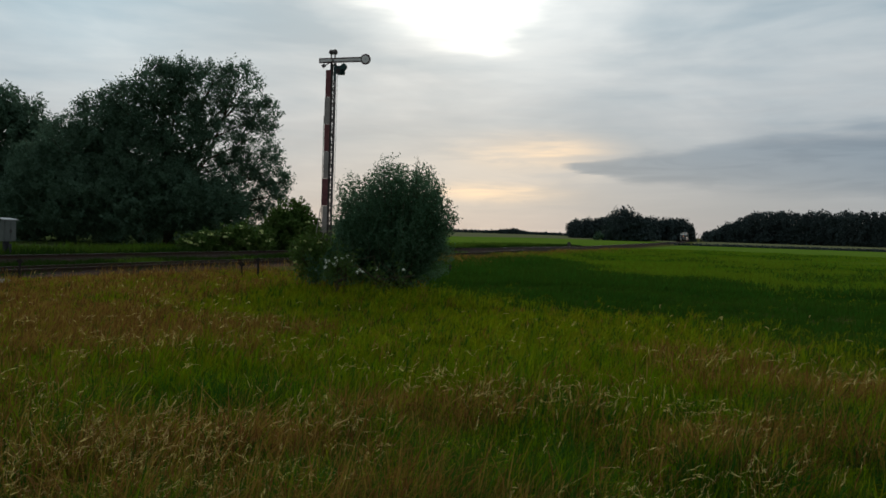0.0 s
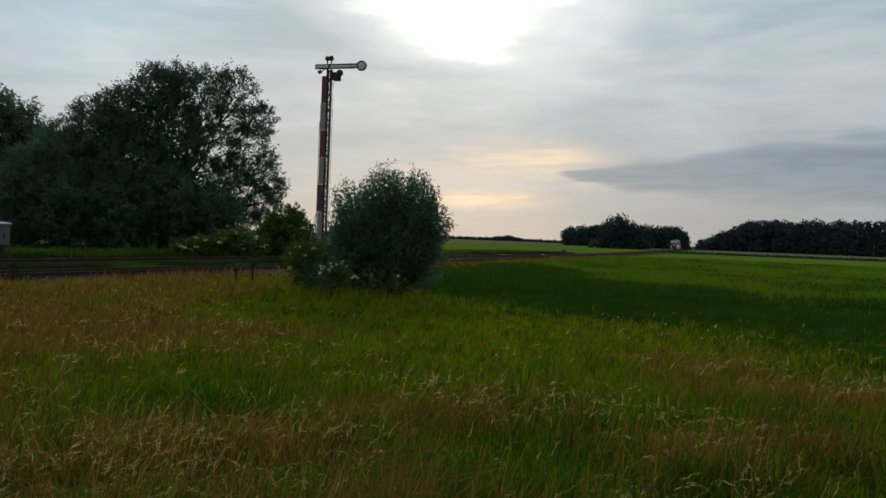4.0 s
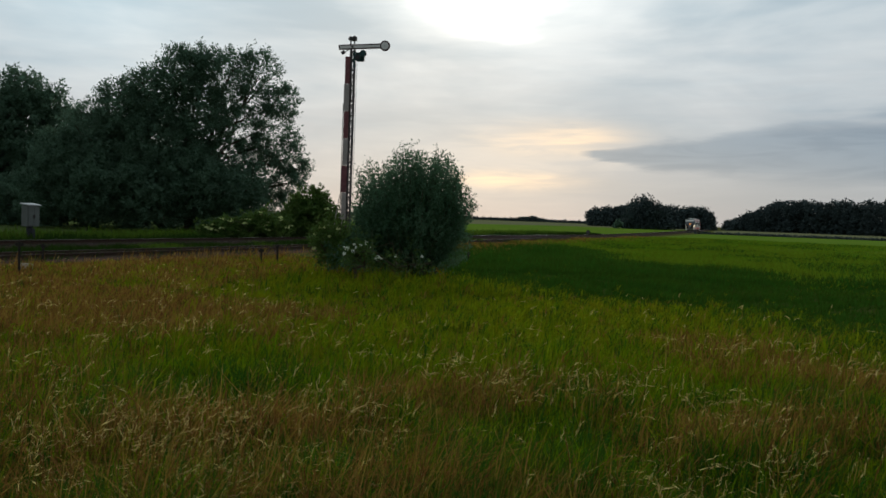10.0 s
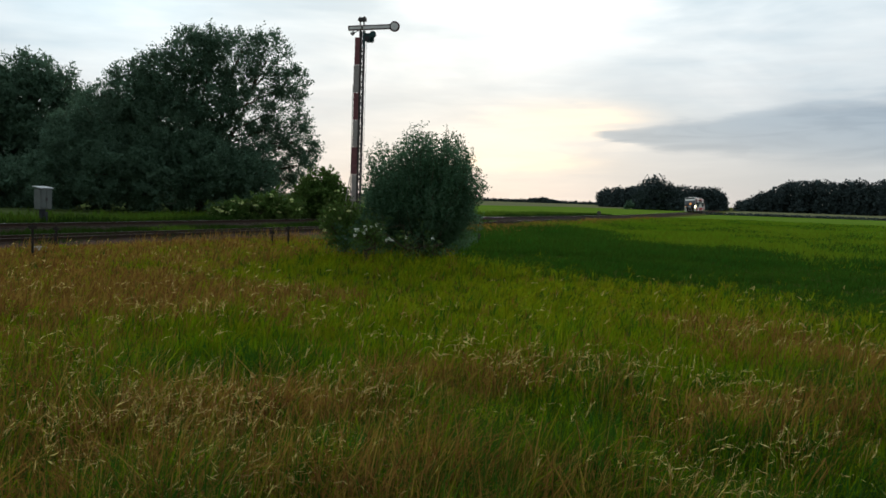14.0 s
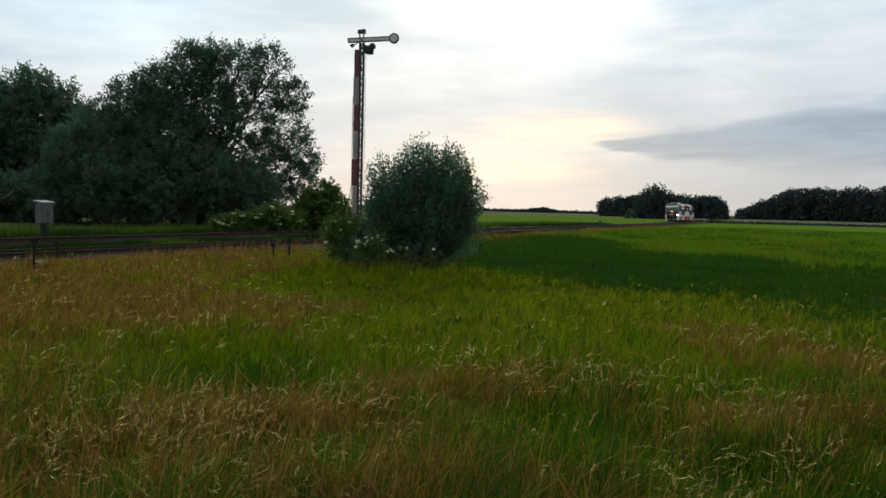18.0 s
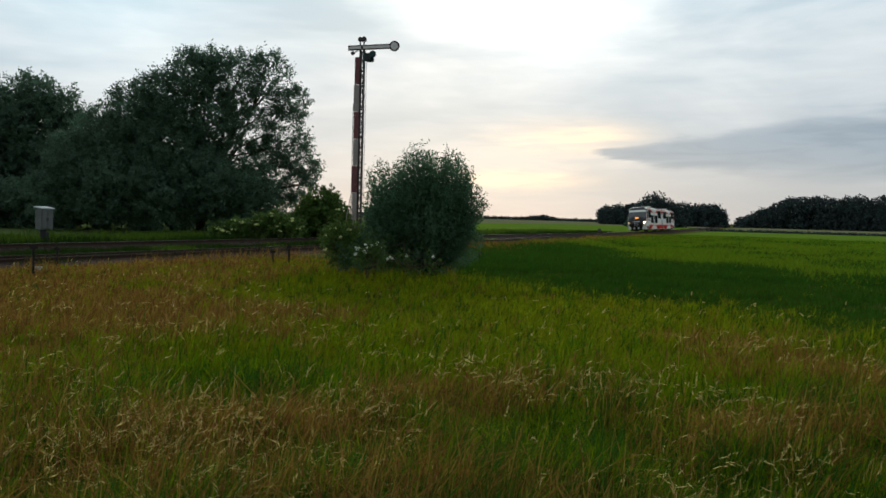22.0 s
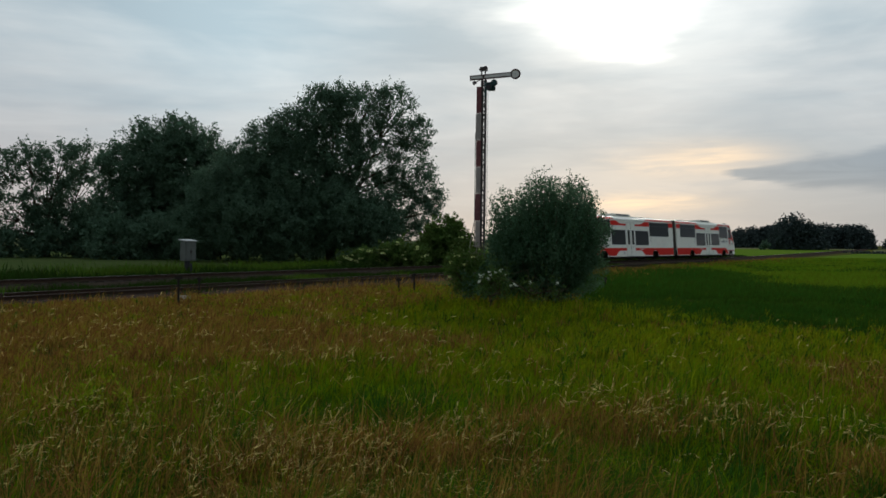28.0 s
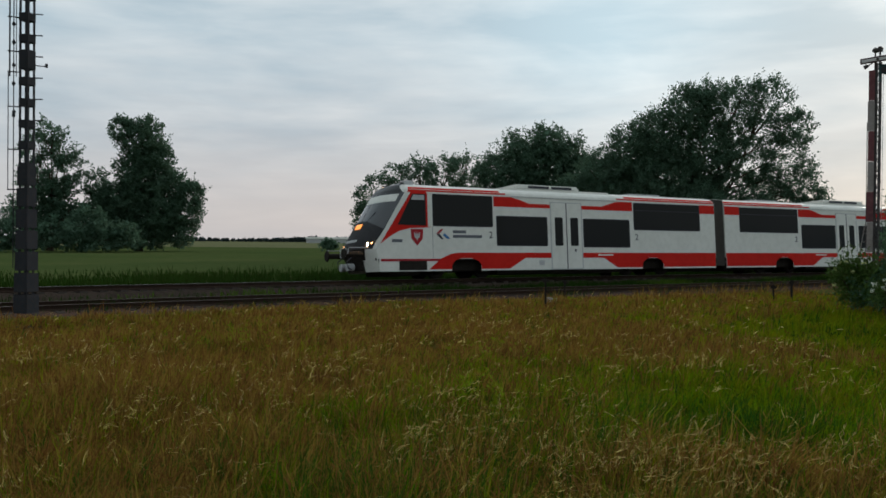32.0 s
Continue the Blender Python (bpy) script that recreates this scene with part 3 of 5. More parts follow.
def nose_patch(z0, z1, x0, x1, out, nz=8, nx=10, thick=0.012, arch=0.0):
    """A skin that lies on the nose between two heights; x0, x1: its half widths below and above, or pairs."""
    verts, faces = [], []
    for layer in (out, out - thick):
        for i in range(nz + 1):
            f = i / nz
            z = z0 + (z1 - z0) * f
            if isinstance(x0, tuple):
                a, b = x0[0] + (x1[0] - x0[0]) * f, x0[1] + (x1[1] - x0[1]) * f
            else:
                b = x0 + (x1 - x0) * f
                a = -b
            for k in range(nx + 1):
                q = a + (b - a) * k / nx
                zq = z + arch * f * (1 - (q / max(abs(a), abs(b))) ** 2)
                verts.append((q, -nose_s(q, zq) + layer, zq + layer * 0.5))
    w = nx + 1
    o = (nz + 1) * w
    for i in range(nz):
        for k in range(nx):
            a = i * w + k
            faces.append((a, a + 1, a + w + 1, a + w))
            faces.append((o + a, o + a + w, o + a + w + 1, o + a + 1))
    ring = [k for k in range(w)] + [i * w + nx for i in range(1, nz + 1)] + [nz * w + k for k in range(nx - 1, -1, -1)] + [i * w for i in range(nz - 1, 0, -1)]
    for a, b in zip(ring, ring[1:] + ring[:1]):
        faces.append((b, a, a + o, b + o))
    return verts, faces


def along(s):
    """Drawn place along the side to its place on the car: the cab end is drawn a little long."""
    return s + float(np.interp(s, [1.3, 2.2, 3.3, 6.5, 10.5, 14.7, 19.5], [0.08, 0.22, 0.26, 0.20, 0.09, 0.03, 0.0]))


def side_panel(points, side, d0, d1):
    """A flat plate on the car's side: points (drawn metres behind the tip, height)."""
    points = [(along(s), z) for s, z in points]
    xs = (side * (HALF + d0), side * (HALF + d1))
    verts = [(xs[0], -s, z) for s, z in points] + [(xs[1], -s, z) for s, z in points]
    n = len(points)
    faces = [tuple(range(n)), tuple(range(2 * n - 1, n - 1, -1))]
    faces += [(i, (i + 1) % n, n + (i + 1) % n, n + i) for i in range(n)]
    bm = bmesh.new()
    vs = [bm.verts.new(v) for v in verts]
    for f in faces:
        bm.faces.new([vs[i] for i in f])
    bmesh.ops.recalc_face_normals(bm, faces=bm.faces)
    return bm


def rect(s0, s1, z0, z1):
    return [(s0, z0), (s1, z0), (s1, z1), (s0, z1)]


def round_rect(s0, s1, z0, z1, r=0.06):
    pts = []
    for cs, cz, a0 in ((s1 - r, z0 + r, -90), (s1 - r, z1 - r, 0), (s0 + r, z1 - r, 90), (s0 + r, z0 + r, 180)):
        for k in range(4):
            a = radians(a0 + 30 * k)
            pts.append((cs + r * math.cos(a), cz + r * math.sin(a)))
    return pts


def roof_stripe(s0, s1, i0, side, out):
    """A band along the curved edge of the roof."""
    (xa, za), (xb, zb) = PROFILE[i0], PROFILE[i0 + 1]
    n = Vector((zb - za, 0, xa - xb)).normalized() * out
    verts = []
    for s in (s0, s1):
        for x, z in ((xa, za), (xb, zb)):
            st = max(s, nose_s(x, z) + 0.12)
            verts += [(side * (x - n.x * 0.5), -st, z - n.z * 0.5), (side * (x + n.x), -st, z + n.z)]
    faces = [(1, 3, 7, 5), (0, 4, 6, 2), (0, 1, 5, 4), (2, 6, 7, 3), (0, 2, 3, 1), (4, 5, 7, 6)]
    return verts, faces


def figure(text, size, m, mat, parent, name):
    cu = bpy.data.curves.new(name, "FONT")
    cu.body, cu.size, cu.extrude, cu.align_x = text, size, 0.003, "CENTER"
    tmp = bpy.data.objects.new(name, cu)
    me = bpy.data.meshes.new_from_object(tmp)
    bpy.data.objects.remove(tmp)
    me.materials.clear()
    me.materials.append(mat)
    ob = new(name, me)
    ob.parent, ob.matrix_basis = parent, m
    return ob


def wheelset(bogie, y):
    ax = thing("wheelset", "", "")
    ax.parent = bogie
    ax.matrix_basis = pose(0, y, 0.42)
    for k in list(ax.keys()):
        del ax[k]
    bm = rod((-0.95, 0, 0), (0.95, 0, 0), 0.08, sides=10)
    for s in (-1, 1):
        rod((s * 0.69, 0, 0), (s * 0.82, 0, 0), 0.42, sides=24, bm=bm)
        rod((s * 0.66, 0, 0), (s * 0.69, 0, 0), 0.45, sides=24, bm=bm)
        for a in range(6):
            c, q = math.cos(a * math.pi / 3), math.sin(a * math.pi / 3)
            rod((s * 0.82, 0.27 * c, 0.27 * q), (s * 0.84, 0.27 * c, 0.27 * q), 0.05, sides=6, bm=bm)
    me = bpy.data.meshes.new("wheelset")
    bm.to_mesh(me)
    bm.free()
    me.materials.append(UNDER)
    ob = new("wheelset", me)
    ob.parent, ob.matrix_basis = bogie, pose(0, y, 0.42)
    bpy.data.objects.remove(ax)
    return ob


WHEELS = []


def railcar(label, leading):
    car = thing("railcar", label, "train", group="railcar unit")
    part("body", body_shell(), WHITE, car, "white-painted body shell")
    # the nose
    part("brow", nose_patch(3.46, 3.93, 1.38, 0.9, 0.016, 8, 14), BROW, car, "glossy dark grey roof brow")
    part("screen_post", nose_patch(1.96, 3.46, (-0.008, 0.008), (-0.008, 0.008), 0.02, 8, 1), INK, car)
    screen = part("windscreen", nose_patch(1.95, 3.46, 1.415, 1.415, 0.014, 10, 22), SCREEN, car, "large sloping dark windscreen")
    part("sun_strip", nose_patch(3.10, 3.40, 1.30, 1.28, 0.024, 3, 16), WHITE, screen, "pale strip across the top of the screen")
    part("nose_mask", nose_patch(1.20, 1.96, 1.30, 1.415, 0.020, 8, 20, 0.012, 0.42), DARK_GREY, car, "black lower nose")
    part("destination_board", nose_patch(2.04, 2.24, (-0.30, 0.22), (-0.30, 0.22), 0.036, 2, 4), BOARD if leading else INK, car, "lit orange destination display" if leading else "")
    part("name_strip", nose_patch(1.50, 1.60, 0.48, 0.48, 0.030, 2, 6), PALE_GREY, car, "pale strip of worn lettering")
    for s in (-1, 1):
        wip = part("wiper", joined([tube([(s * 0.25, -nose_s(0.25, 1.97) + 0.04, 1.97), (s * 0.75, -nose_s(0.75, 2.7) + 0.04, 2.7)], [0.012, 0.012], 5)]), INK, car)
        xa, xb = (1.10, 1.25) if s > 0 else (-1.25, -1.10)
        lamp = part("headlamp", nose_patch(1.35, 1.45, (xa, xb), (xa, xb), 0.028, 3, 4), LAMP_DIM if s < 0 else LAMP_PINK, car, "small warm headlamp lens")
        if leading:
            xm = s * 1.17
            yy = -nose_s(xm, 1.4)
            part("lamp_tube", joined([tube([(xm, yy - 0.02, 1.40), (xm, yy + 0.125, 1.40)], [0.09, 0.096], 16)]), INK, lamp)
            part("bulb", rod((xm, yy + 0.03, 1.40), (xm, yy + 0.095, 1.40), 0.085, sides=16), LAMP_ON if s < 0 else LAMP_DIM, lamp)
        part("handrail", joined([tube([(s * 1.2, -1.0, 1.26), (s * 1.12, -0.22, 1.26), (s * 1.1, -0.18, 1.22), (s * 1.05, -0.16, 1.02)], [0.018] * 4, 6)]), PALE_GREY, car, "pale shunter's handrail")
        # buffers, steps and hoses
        buf = part("buffer", rod((s * 0.875, -1.0, 1.02), (s * 0.875, -0.10, 1.02), 0.11, sides=12), UNDER, car, "black sprung buffer")
        part("buffer_head", rod((s * 0.875, -0.10, 1.02), (s * 0.875, -0.05, 1.02), 0.23, 0.21, sides=18), UNDER, buf)
        part("sand_box", rod((s * 0.35, -0.7, 0.52), (s * 0.35, -0.44, 0.52), 0.15, sides=14), PALE_GREY, car, "round pale fitting below the coupling")
        part("hose", joined([tube([(s * 0.45, -0.58, 0.9), (s * 0.47, -0.38, 0.75), (s * 0.5, -0.4, 0.5), (s * 0.48, -0.56, 0.42)], [0.025] * 4, 6)]), INK, car)
        part("horn", rod((s * 0.8, -2.9, 3.92), (s * 0.8, -2.62, 3.94), 0.03, 0.06, 10), STEEL, car)
    part("coupling_beam", nose_patch(0.76, 1.20, 1.0, 1.05, 0.03, 3), UNDER, car, "black buffer beam")
    bm = bmesh.new()
    for z in (0.93, 1.28):
        rod((-0.28, -0.42, z), (0.28, -0.42, z), 0.02, sides=6, bm=bm)
    for xx in (-0.28, 0.28):
        rod((xx, -0.42, 0.92), (xx, -0.42, 1.29), 0.02, sides=6, bm=bm)
        rod((xx, -0.7, 1.1), (xx, -0.42, 1.1), 0.02, sides=6, bm=bm)
    part("coupling_guard", bm, PALE_GREY, car, "pale steel tube guard")
    bm = box(-0.09, 0.09, -0.7, -0.3, 0.98, 1.1, 0.02)
    part("coupling_hook", bm, STEEL, car)
    part("front_apron", nose_patch(0.36, 0.78, 0.80, 0.86, 0.006, 4), UNDER, car, "black apron below the coupling")
    for s in (-1, 1):
        part("front_skirt", nose_patch(0.30, 1.18, tuple(sorted((s * 0.86, s * 1.40))), tuple(sorted((s * 0.92, s * 1.415))), 0.010, 6, 6), WHITE, car, "white front skirt corner")
    hood = part("lamp_hood", joined([tube([(0, -2.42, 3.80), (0, -2.24, 3.80)], [0.09, 0.09], 16)]), INK, car)
    part("top_lamp", rod((0, -2.32, 3.80), (0, -2.27, 3.80), 0.06, sides=14), LAMP_TOP if leading else INK, hood, "bright lamp above the screen" if leading else "")
    part("antenna_box", box(-0.95, -0.55, -3.2, -2.75, 3.80, 4.04, 0.03), PALE_GREY, car)
    # sides
    for s in (-1, 1):
        for a, b in ((1.26, 4.38), (5.86, 9.66), (11.46, 15.16), (16.56, CAR - 0.05)):
            part("skirt", side_panel(rect(a, b, 0.30, 0.81), s, -0.03, 0.004), WHITE, car, "white side skirt")
        part("cab_flash", side_panel([(1.31, 1.40), (1.72, 1.72), (2.06, 1.92), (2.5, 2.03), (3.42, 2.08), (3.42, 3.47), (2.55, 3.47)], s, -0.01, 0.006), RED, car, "red cab flash")
        part("pillar", side_panel([(1.19, 1.42), (1.30, 1.40), (2.54, 3.47), (2.42, 3.47)], s, -0.02, 0.010), WHITE, car)
        cw = part("cab_window", side_panel([(1.98, 2.16), (3.20, 2.14), (3.20, 3.42), (2.62, 3.42)], s, -0.01, 0.014), GLASS, car, "dark cab side window")
        part("blind", side_panel([(2.56, 3.18), (3.14, 3.18), (3.14, 3.38), (2.66, 3.38)], s, 0.0, 0.018), PALE_GREY, cw, "pale blind behind the cab glass")
        part("post", side_panel(rect(3.28, 3.50, 2.10, 3.46), s, -0.01, 0.012), WHITE, car)
        for a, b, c, d in ((3.53, 6.47, 2.16, 3.43), (6.71, 9.44, 1.37, 2.60), (11.58, 14.38, 1.33, 2.58), (14.72, 19.14, 2.16, 3.40)):
            w = part("window", side_panel(round_rect(a, b, c, d), s, -0.01, 0.013), GLASS, car, "dark tinted window")
            part("window_frame", side_panel(round_rect(a - 0.035, b + 0.035, c - 0.035, d + 0.03), s, -0.01, 0.008), INK, w)
            if b - a > 3:
                part("vent_bar", side_panel(rect(a + 0.05, b - 0.05, d - 0.34, d - 0.32), s, 0.0, 0.017), INK, w)
        for pts in ([(6.56, 3.02), (9.66, 3.02), (9.66, 3.19), (8.5, 3.19), (7.9, 3.36), (7.5, 3.45), (6.56, 3.45)],
                    [(11.46, 3.02), (14.62, 3.02), (14.62, 3.45), (13.7, 3.45), (13.3, 3.36), (12.7, 3.19), (11.46, 3.19)],
                    [(19.18, 3.02), (CAR - 0.02, 3.02), (CAR - 0.02, 3.45), (19.18, 3.45)]):
            part("upper_band", side_panel(pts, s, -0.01, 0.006), RED, car, "red band above the windows")
        for pts in ([(3.9, 0.82), (9.66, 0.82), (9.66, 1.05), (4.7, 1.05), (4.35, 1.0)], [(11.46, 0.82), (CAR - 0.02, 0.82), (CAR - 0.02, 1.05), (11.46, 1.05)]):
            part("lower_band", side_panel(pts, s, -0.01, 0.007), RED, car, "red band along the sill")
        for pts in ([(3.28, 0.37), (4.38, 0.37), (4.38, 0.82), (3.9, 0.82)], [(5.86, 0.37), (7.33, 0.37), (8.18, 0.82), (5.86, 0.82)],
                    [(13.55, 0.37), (15.16, 0.37), (15.16, 0.82), (12.75, 0.82)], [(16.56, 0.37), (CAR - 0.06, 0.37), (CAR - 0.06, 0.82), (16.56, 0.82)]):
            part("skirt_band", side_panel(pts, s, 0.0, 0.011), RED, car, "red lower skirt panel")
        part("thin_line", side_panel(rect(1.32, 3.95, 0.70, 0.80), s, 0.0, 0.010), CREST_RED, car, "thin red line")
        for a, b in ((4.38, 1), (5.86, -1), (15.16, 1), (16.56, -1)):
            part("arch_corner", side_panel([(a - 0.02 * b, 0.83), (a - 0.02 * b, 0.50), (a + 0.10 * b, 0.66), (a + 0.26 * b, 0.76), (a + 0.5 * b, 0.83)], s, -0.02, 0.006), RED, car)
        part("cab_door_seam", side_panel(rect(3.49, 3.505, 0.82, 2.12), s, -0.01, 0.003), GREY_INK, car)
        part("grille", side_panel(rect(2.01, 3.20, 0.34, 0.72), s, 0.0, 0.012), UNDER, car, "dark grille hatch")
        for a, b in ((9.70, 10.54), (10.60, 11.43)):
            leaf = part("door_leaf", side_panel(round_rect(a, b, 0.34, 3.27, 0.05), s, -0.01, 0.016), WHITE, car, "white sliding door leaf")
            part("door_glass", side_panel(round_rect(a + 0.19, b - 0.19, 1.36, 2.63, 0.05), s, 0.0, 0.020), GLASS, leaf, "tall dark door window")
        part("door_seam", side_panel(rect(10.535, 10.605, 0.34, 3.27), s, -0.01, 0.014), INK, car)
        part("door_frame", side_panel(rect(9.64, 11.49, 0.30, 3.31), s, -0.01, 0.009), PALE_GREY, car)
        part("door_button", side_panel(round_rect(11.0, 11.1, 1.1, 1.22, 0.03), s, 0.015, 0.026), INK, car)
        part("step_mark", side_panel(rect(8.95, 9.25, 0.5, 0.72), s, 0.004, 0.008), PALE_GREY, car)
        # crest, emblem and lettering
        crest = part("crest", side_panel([(2.52, 2.0), (3.06, 2.0), (3.04, 1.62), (2.79, 1.33), (2.54, 1.62)], s, 0.0, 0.008), CREST_RED, car, "dark red shield with a pale device")
        part("device", side_panel([(2.66, 1.90), (2.71, 1.84), (2.75, 1.70), (2.79, 1.92), (2.83, 1.70), (2.87, 1.84), (2.92, 1.90), (2.9, 1.66), (2.83, 1.62), (2.79, 1.52), (2.75, 1.62), (2.68, 1.66)], s, 0.007, 0.011), PALE_GREY, crest)
        order = 1 if s < 0 else -1
        part("emblem", side_panel([(3.66, 1.82), (3.9, 2.02), (4.02, 2.02), (3.82, 1.82)], s, 0.0, 0.008), CREST_RED, car, "dark red half of a chevron")
        part("emblem", side_panel([(3.66, 1.81), (3.82, 1.81), (4.02, 1.60), (3.9, 1.60)], s, 0.0, 0.008), INK, car, "dark half of a chevron")
        part("emblem", side_panel([(3.98, 1.76), (4.08, 1.84), (4.34, 1.62), (4.18, 1.62)], s, 0.0, 0.008), BLUE_INK, car, "blue slanting mark")
        part("lettering", side_panel(rect(4.47, 5.12, 1.85, 1.97), s, 0.0, 0.006), GREY_INK, car)
        part("lettering", side_panel(rect(4.47, 5.92, 1.66, 1.78), s, 0.0, 0.006), GREY_INK, car)
        part("number_bar", side_panel(rect(1.75, 2.15, 1.46, 1.58), s, 0.0, 0.006), GREY_INK, car)
        part("number_bar", side_panel(rect(12.4, 13.3, 0.92, 0.98), s, 0.006, 0.010), WHITE, car)
        for q in (6.38, 14.86):
            figure("2", 0.42, Matrix.Translation((s * (HALF + 0.004), -along(q), 1.66)) @ Matrix.Rotation(s * math.pi / 2, 4, "Z") @ Matrix.Rotation(math.pi / 2, 4, "X"), INK, car, "class_figure")
        for a, b, i in ((2.6, 7.1, 6), (2.5, 7.4, 5), (14.2, CAR - 0.02, 6), (13.7, CAR - 0.02, 5)):
            part("roof_line", roof_stripe(a, b, i, s, 0.008), RED, car, "red line along the roof edge")
        for a, b in ((3.25, 7.45), (13.65, CAR - 0.02)):
            part("cant_rail", side_panel(rect(a, b, 3.45, 3.525), s, -0.04, 0.010), WHITE, car, "white cant rail above the windows")
        for a, b in ((2.75, 7.2), (13.95, CAR - 0.02)):
            part("roof_seam", rod((s * 1.388, -a, 3.603), (s * 1.388, -b, 3.603), 0.014, sides=6), WHITE, car, "white line between the red roof stripes")
        part("rain_gutter", side_panel(rect(7.5, 13.6, 3.46, 3.49), s, -0.03, 0.02), PALE_GREY, car)
    # roof
    unit = part("air_conditioner", box(-0.95, 0.95, -11.9, -8.3, 3.84, 4.12, 0.09), WHITE, car, "white roof unit with dark grilles")
    for s in (-1, 1):
        for a in (8.95, 10.25):
            part("roof_grille", box(s * 0.955 - 0.01, s * 0.955 + 0.01, -a - 1.15, -a, 3.95, 4.06), INK, unit)
    part("roof_fairing", box(-1.12, 1.12, -13.6, -7.3, 3.72, 3.90, 0.08), WHITE, car)
    part("exhaust_box", box(-0.6, 0.6, -17.4, -15.2, 3.84, 3.99, 0.05), PALE_GREY, car)
    part("aerial", rod((0.4, -7.6, 3.86), (0.4, -7.65, 4.22), 0.012, sides=6), INK, car)
    # below
    part("underframe", box(-1.22, 1.22, -14.0, -7.0, 0.16, 0.9, 0.04), UNDER, car, "grimy underfloor equipment")
    part("floor_pan", box(-1.38, 1.38, -CAR + 0.05, -1.2, 0.74, 0.84), UNDER, car)
    part("rail_guard", box(-1.15, 1.15, -3.3, -1.9, 0.15, 0.8, 0.04), UNDER, car, "black plough and tanks below the cab")
    part("end_tank", box(-1.1, 1.1, -CAR + 0.1, -17.7, 0.18, 0.8, 0.04), UNDER, car)
    for y in (-5.35, -15.88):
        bog = part("bogie_frame", box(-1.08, 1.08, y - 1.72, y + 1.72, 0.30, 0.74, 0.05), UNDER, car, "black bogie frame")
        for s in (-1, 1):
            for q in (-1.15, 1.15):
                part("axlebox", box(s * 1.0 - 0.14, s * 1.0 + 0.14, y + q - 0.22, y + q + 0.22, 0.2, 0.6, 0.04), UNDER, bog)
                part("spring", rod((s * 0.98, y + q * 0.45, 0.62), (s * 0.98, y + q * 0.45, 0.86), 0.13, sides=10), UNDER, bog)
        for q in (-1.15, 1.15):
            WHEELS.append(wheelset(car, y + q))
    if leading:
        bellows = part("gangway_bellows", box(-1.32, 1.32, -CAR - 0.75, -CAR, 0.45, 3.66), BELLOWS, car, "grey ribbed gangway bellows")
        for k in range(7):
            y = -CAR - 0.07 - k * 0.1
            part("rib", box(-1.40, 1.40, y - 0.036, y + 0.036, 0.40, 3.78, 0.03), BELLOWS, bellows)
    return car


front_car = railcar("red and white diesel railcar, lit, leading the unit", True)
rear_car = railcar("red and white trailing railcar of the same unit", False)


# ---- signals and lineside ----
MAST_RED = material("faded_red_enamel", [(0.165, 0.060, 0.064), (0.110, 0.048, 0.056), (0.21, 0.095, 0.092)], 1.3, 0.6, bump=0.1)
MAST_WHITE = material("weathered_white_enamel", [(0.29, 0.255, 0.24), (0.22, 0.19, 0.175), (0.35, 0.32, 0.30)], 2, 0.6, bump=0.1)
IRON = material("painted_iron", [(0.05, 0.05, 0.055), (0.07, 0.065, 0.065), (0.09, 0.06, 0.045)], 3, 0.7, 0.2, bump=0.15)
TARRED_IRON = material("tarred_iron", [(0.032, 0.035, 0.041), (0.042, 0.044, 0.050), (0.050, 0.042, 0.037)], 3, 0.9, 0.0, bump=0.15)
LAMP_BODY = material("green_lamp_case", [(0.03, 0.06, 0.06), (0.04, 0.075, 0.075), (0.025, 0.045, 0.045)], 4, 0.6, bump=0.1)
CABINET = material("galvanised_cabinet", [(0.090, 0.100, 0.092), (0.112, 0.122, 0.112), (0.070, 0.074, 0.068)], 2.5, 0.6, 0.1, bump=0.08)
CONCRETE = material("concrete", [(0.34, 0.32, 0.29), (0.42, 0.40, 0.37), (0.25, 0.23, 0.2)], 3, 0.9, bump=0.3)
LENS_GREEN = glassy("green_lens", (0.02, 0.05, 0.05), 0.1)
LENS_RED = glassy("red_lens", (0.035, 0.03, 0.032), 0.1)
ARM_WHITE = material("white_arm_enamel", [(0.62, 0.60, 0.58), (0.54, 0.52, 0.50), (0.68, 0.66, 0.64)], 2, 0.6, bump=0.05)
ARM_EDGE = material("dark_arm_border", [(0.075, 0.045, 0.048), (0.055, 0.038, 0.042), (0.10, 0.06, 0.06)], 2, 0.6, bump=0.05)


def polar(az, d):
    return -d * math.sin(radians(az)), d * math.cos(radians(az))


def lattice(parent, x0, x1, y0, y1, z0, z1, step, leg, lace, mat):
    """Four angle legs with slanting lacing, each bar a part."""
    for x in (x0, x1):
        for y in (y0, y1):
            part("leg", box(x - leg, x + leg, y - leg, y + leg, z0, z1, 0.004), mat, parent)
    n = int((z1 - z0) / step)
    for i in range(n):
        za, zb = z0 + i * step, z0 + (i + 1) * step
        f = i % 2
        bars = [((x0, y0 - leg, za), (x1, y0 - leg, zb)), ((x0, y0 - leg, zb), (x1, y0 - leg, za)), ((x0, y1 + leg, zb if f else za), (x1, y1 + leg, za if f else zb)),
                ((x0 - leg, y0, za if f else zb), (x0 - leg, y1, zb if f else za)), ((x1 + leg, y0, zb if f else za), (x1 + leg, y1, za if f else zb))]
        for a, b in bars:
            part("lacing_bar", rod(a, b, lace, sides=5), mat, parent)


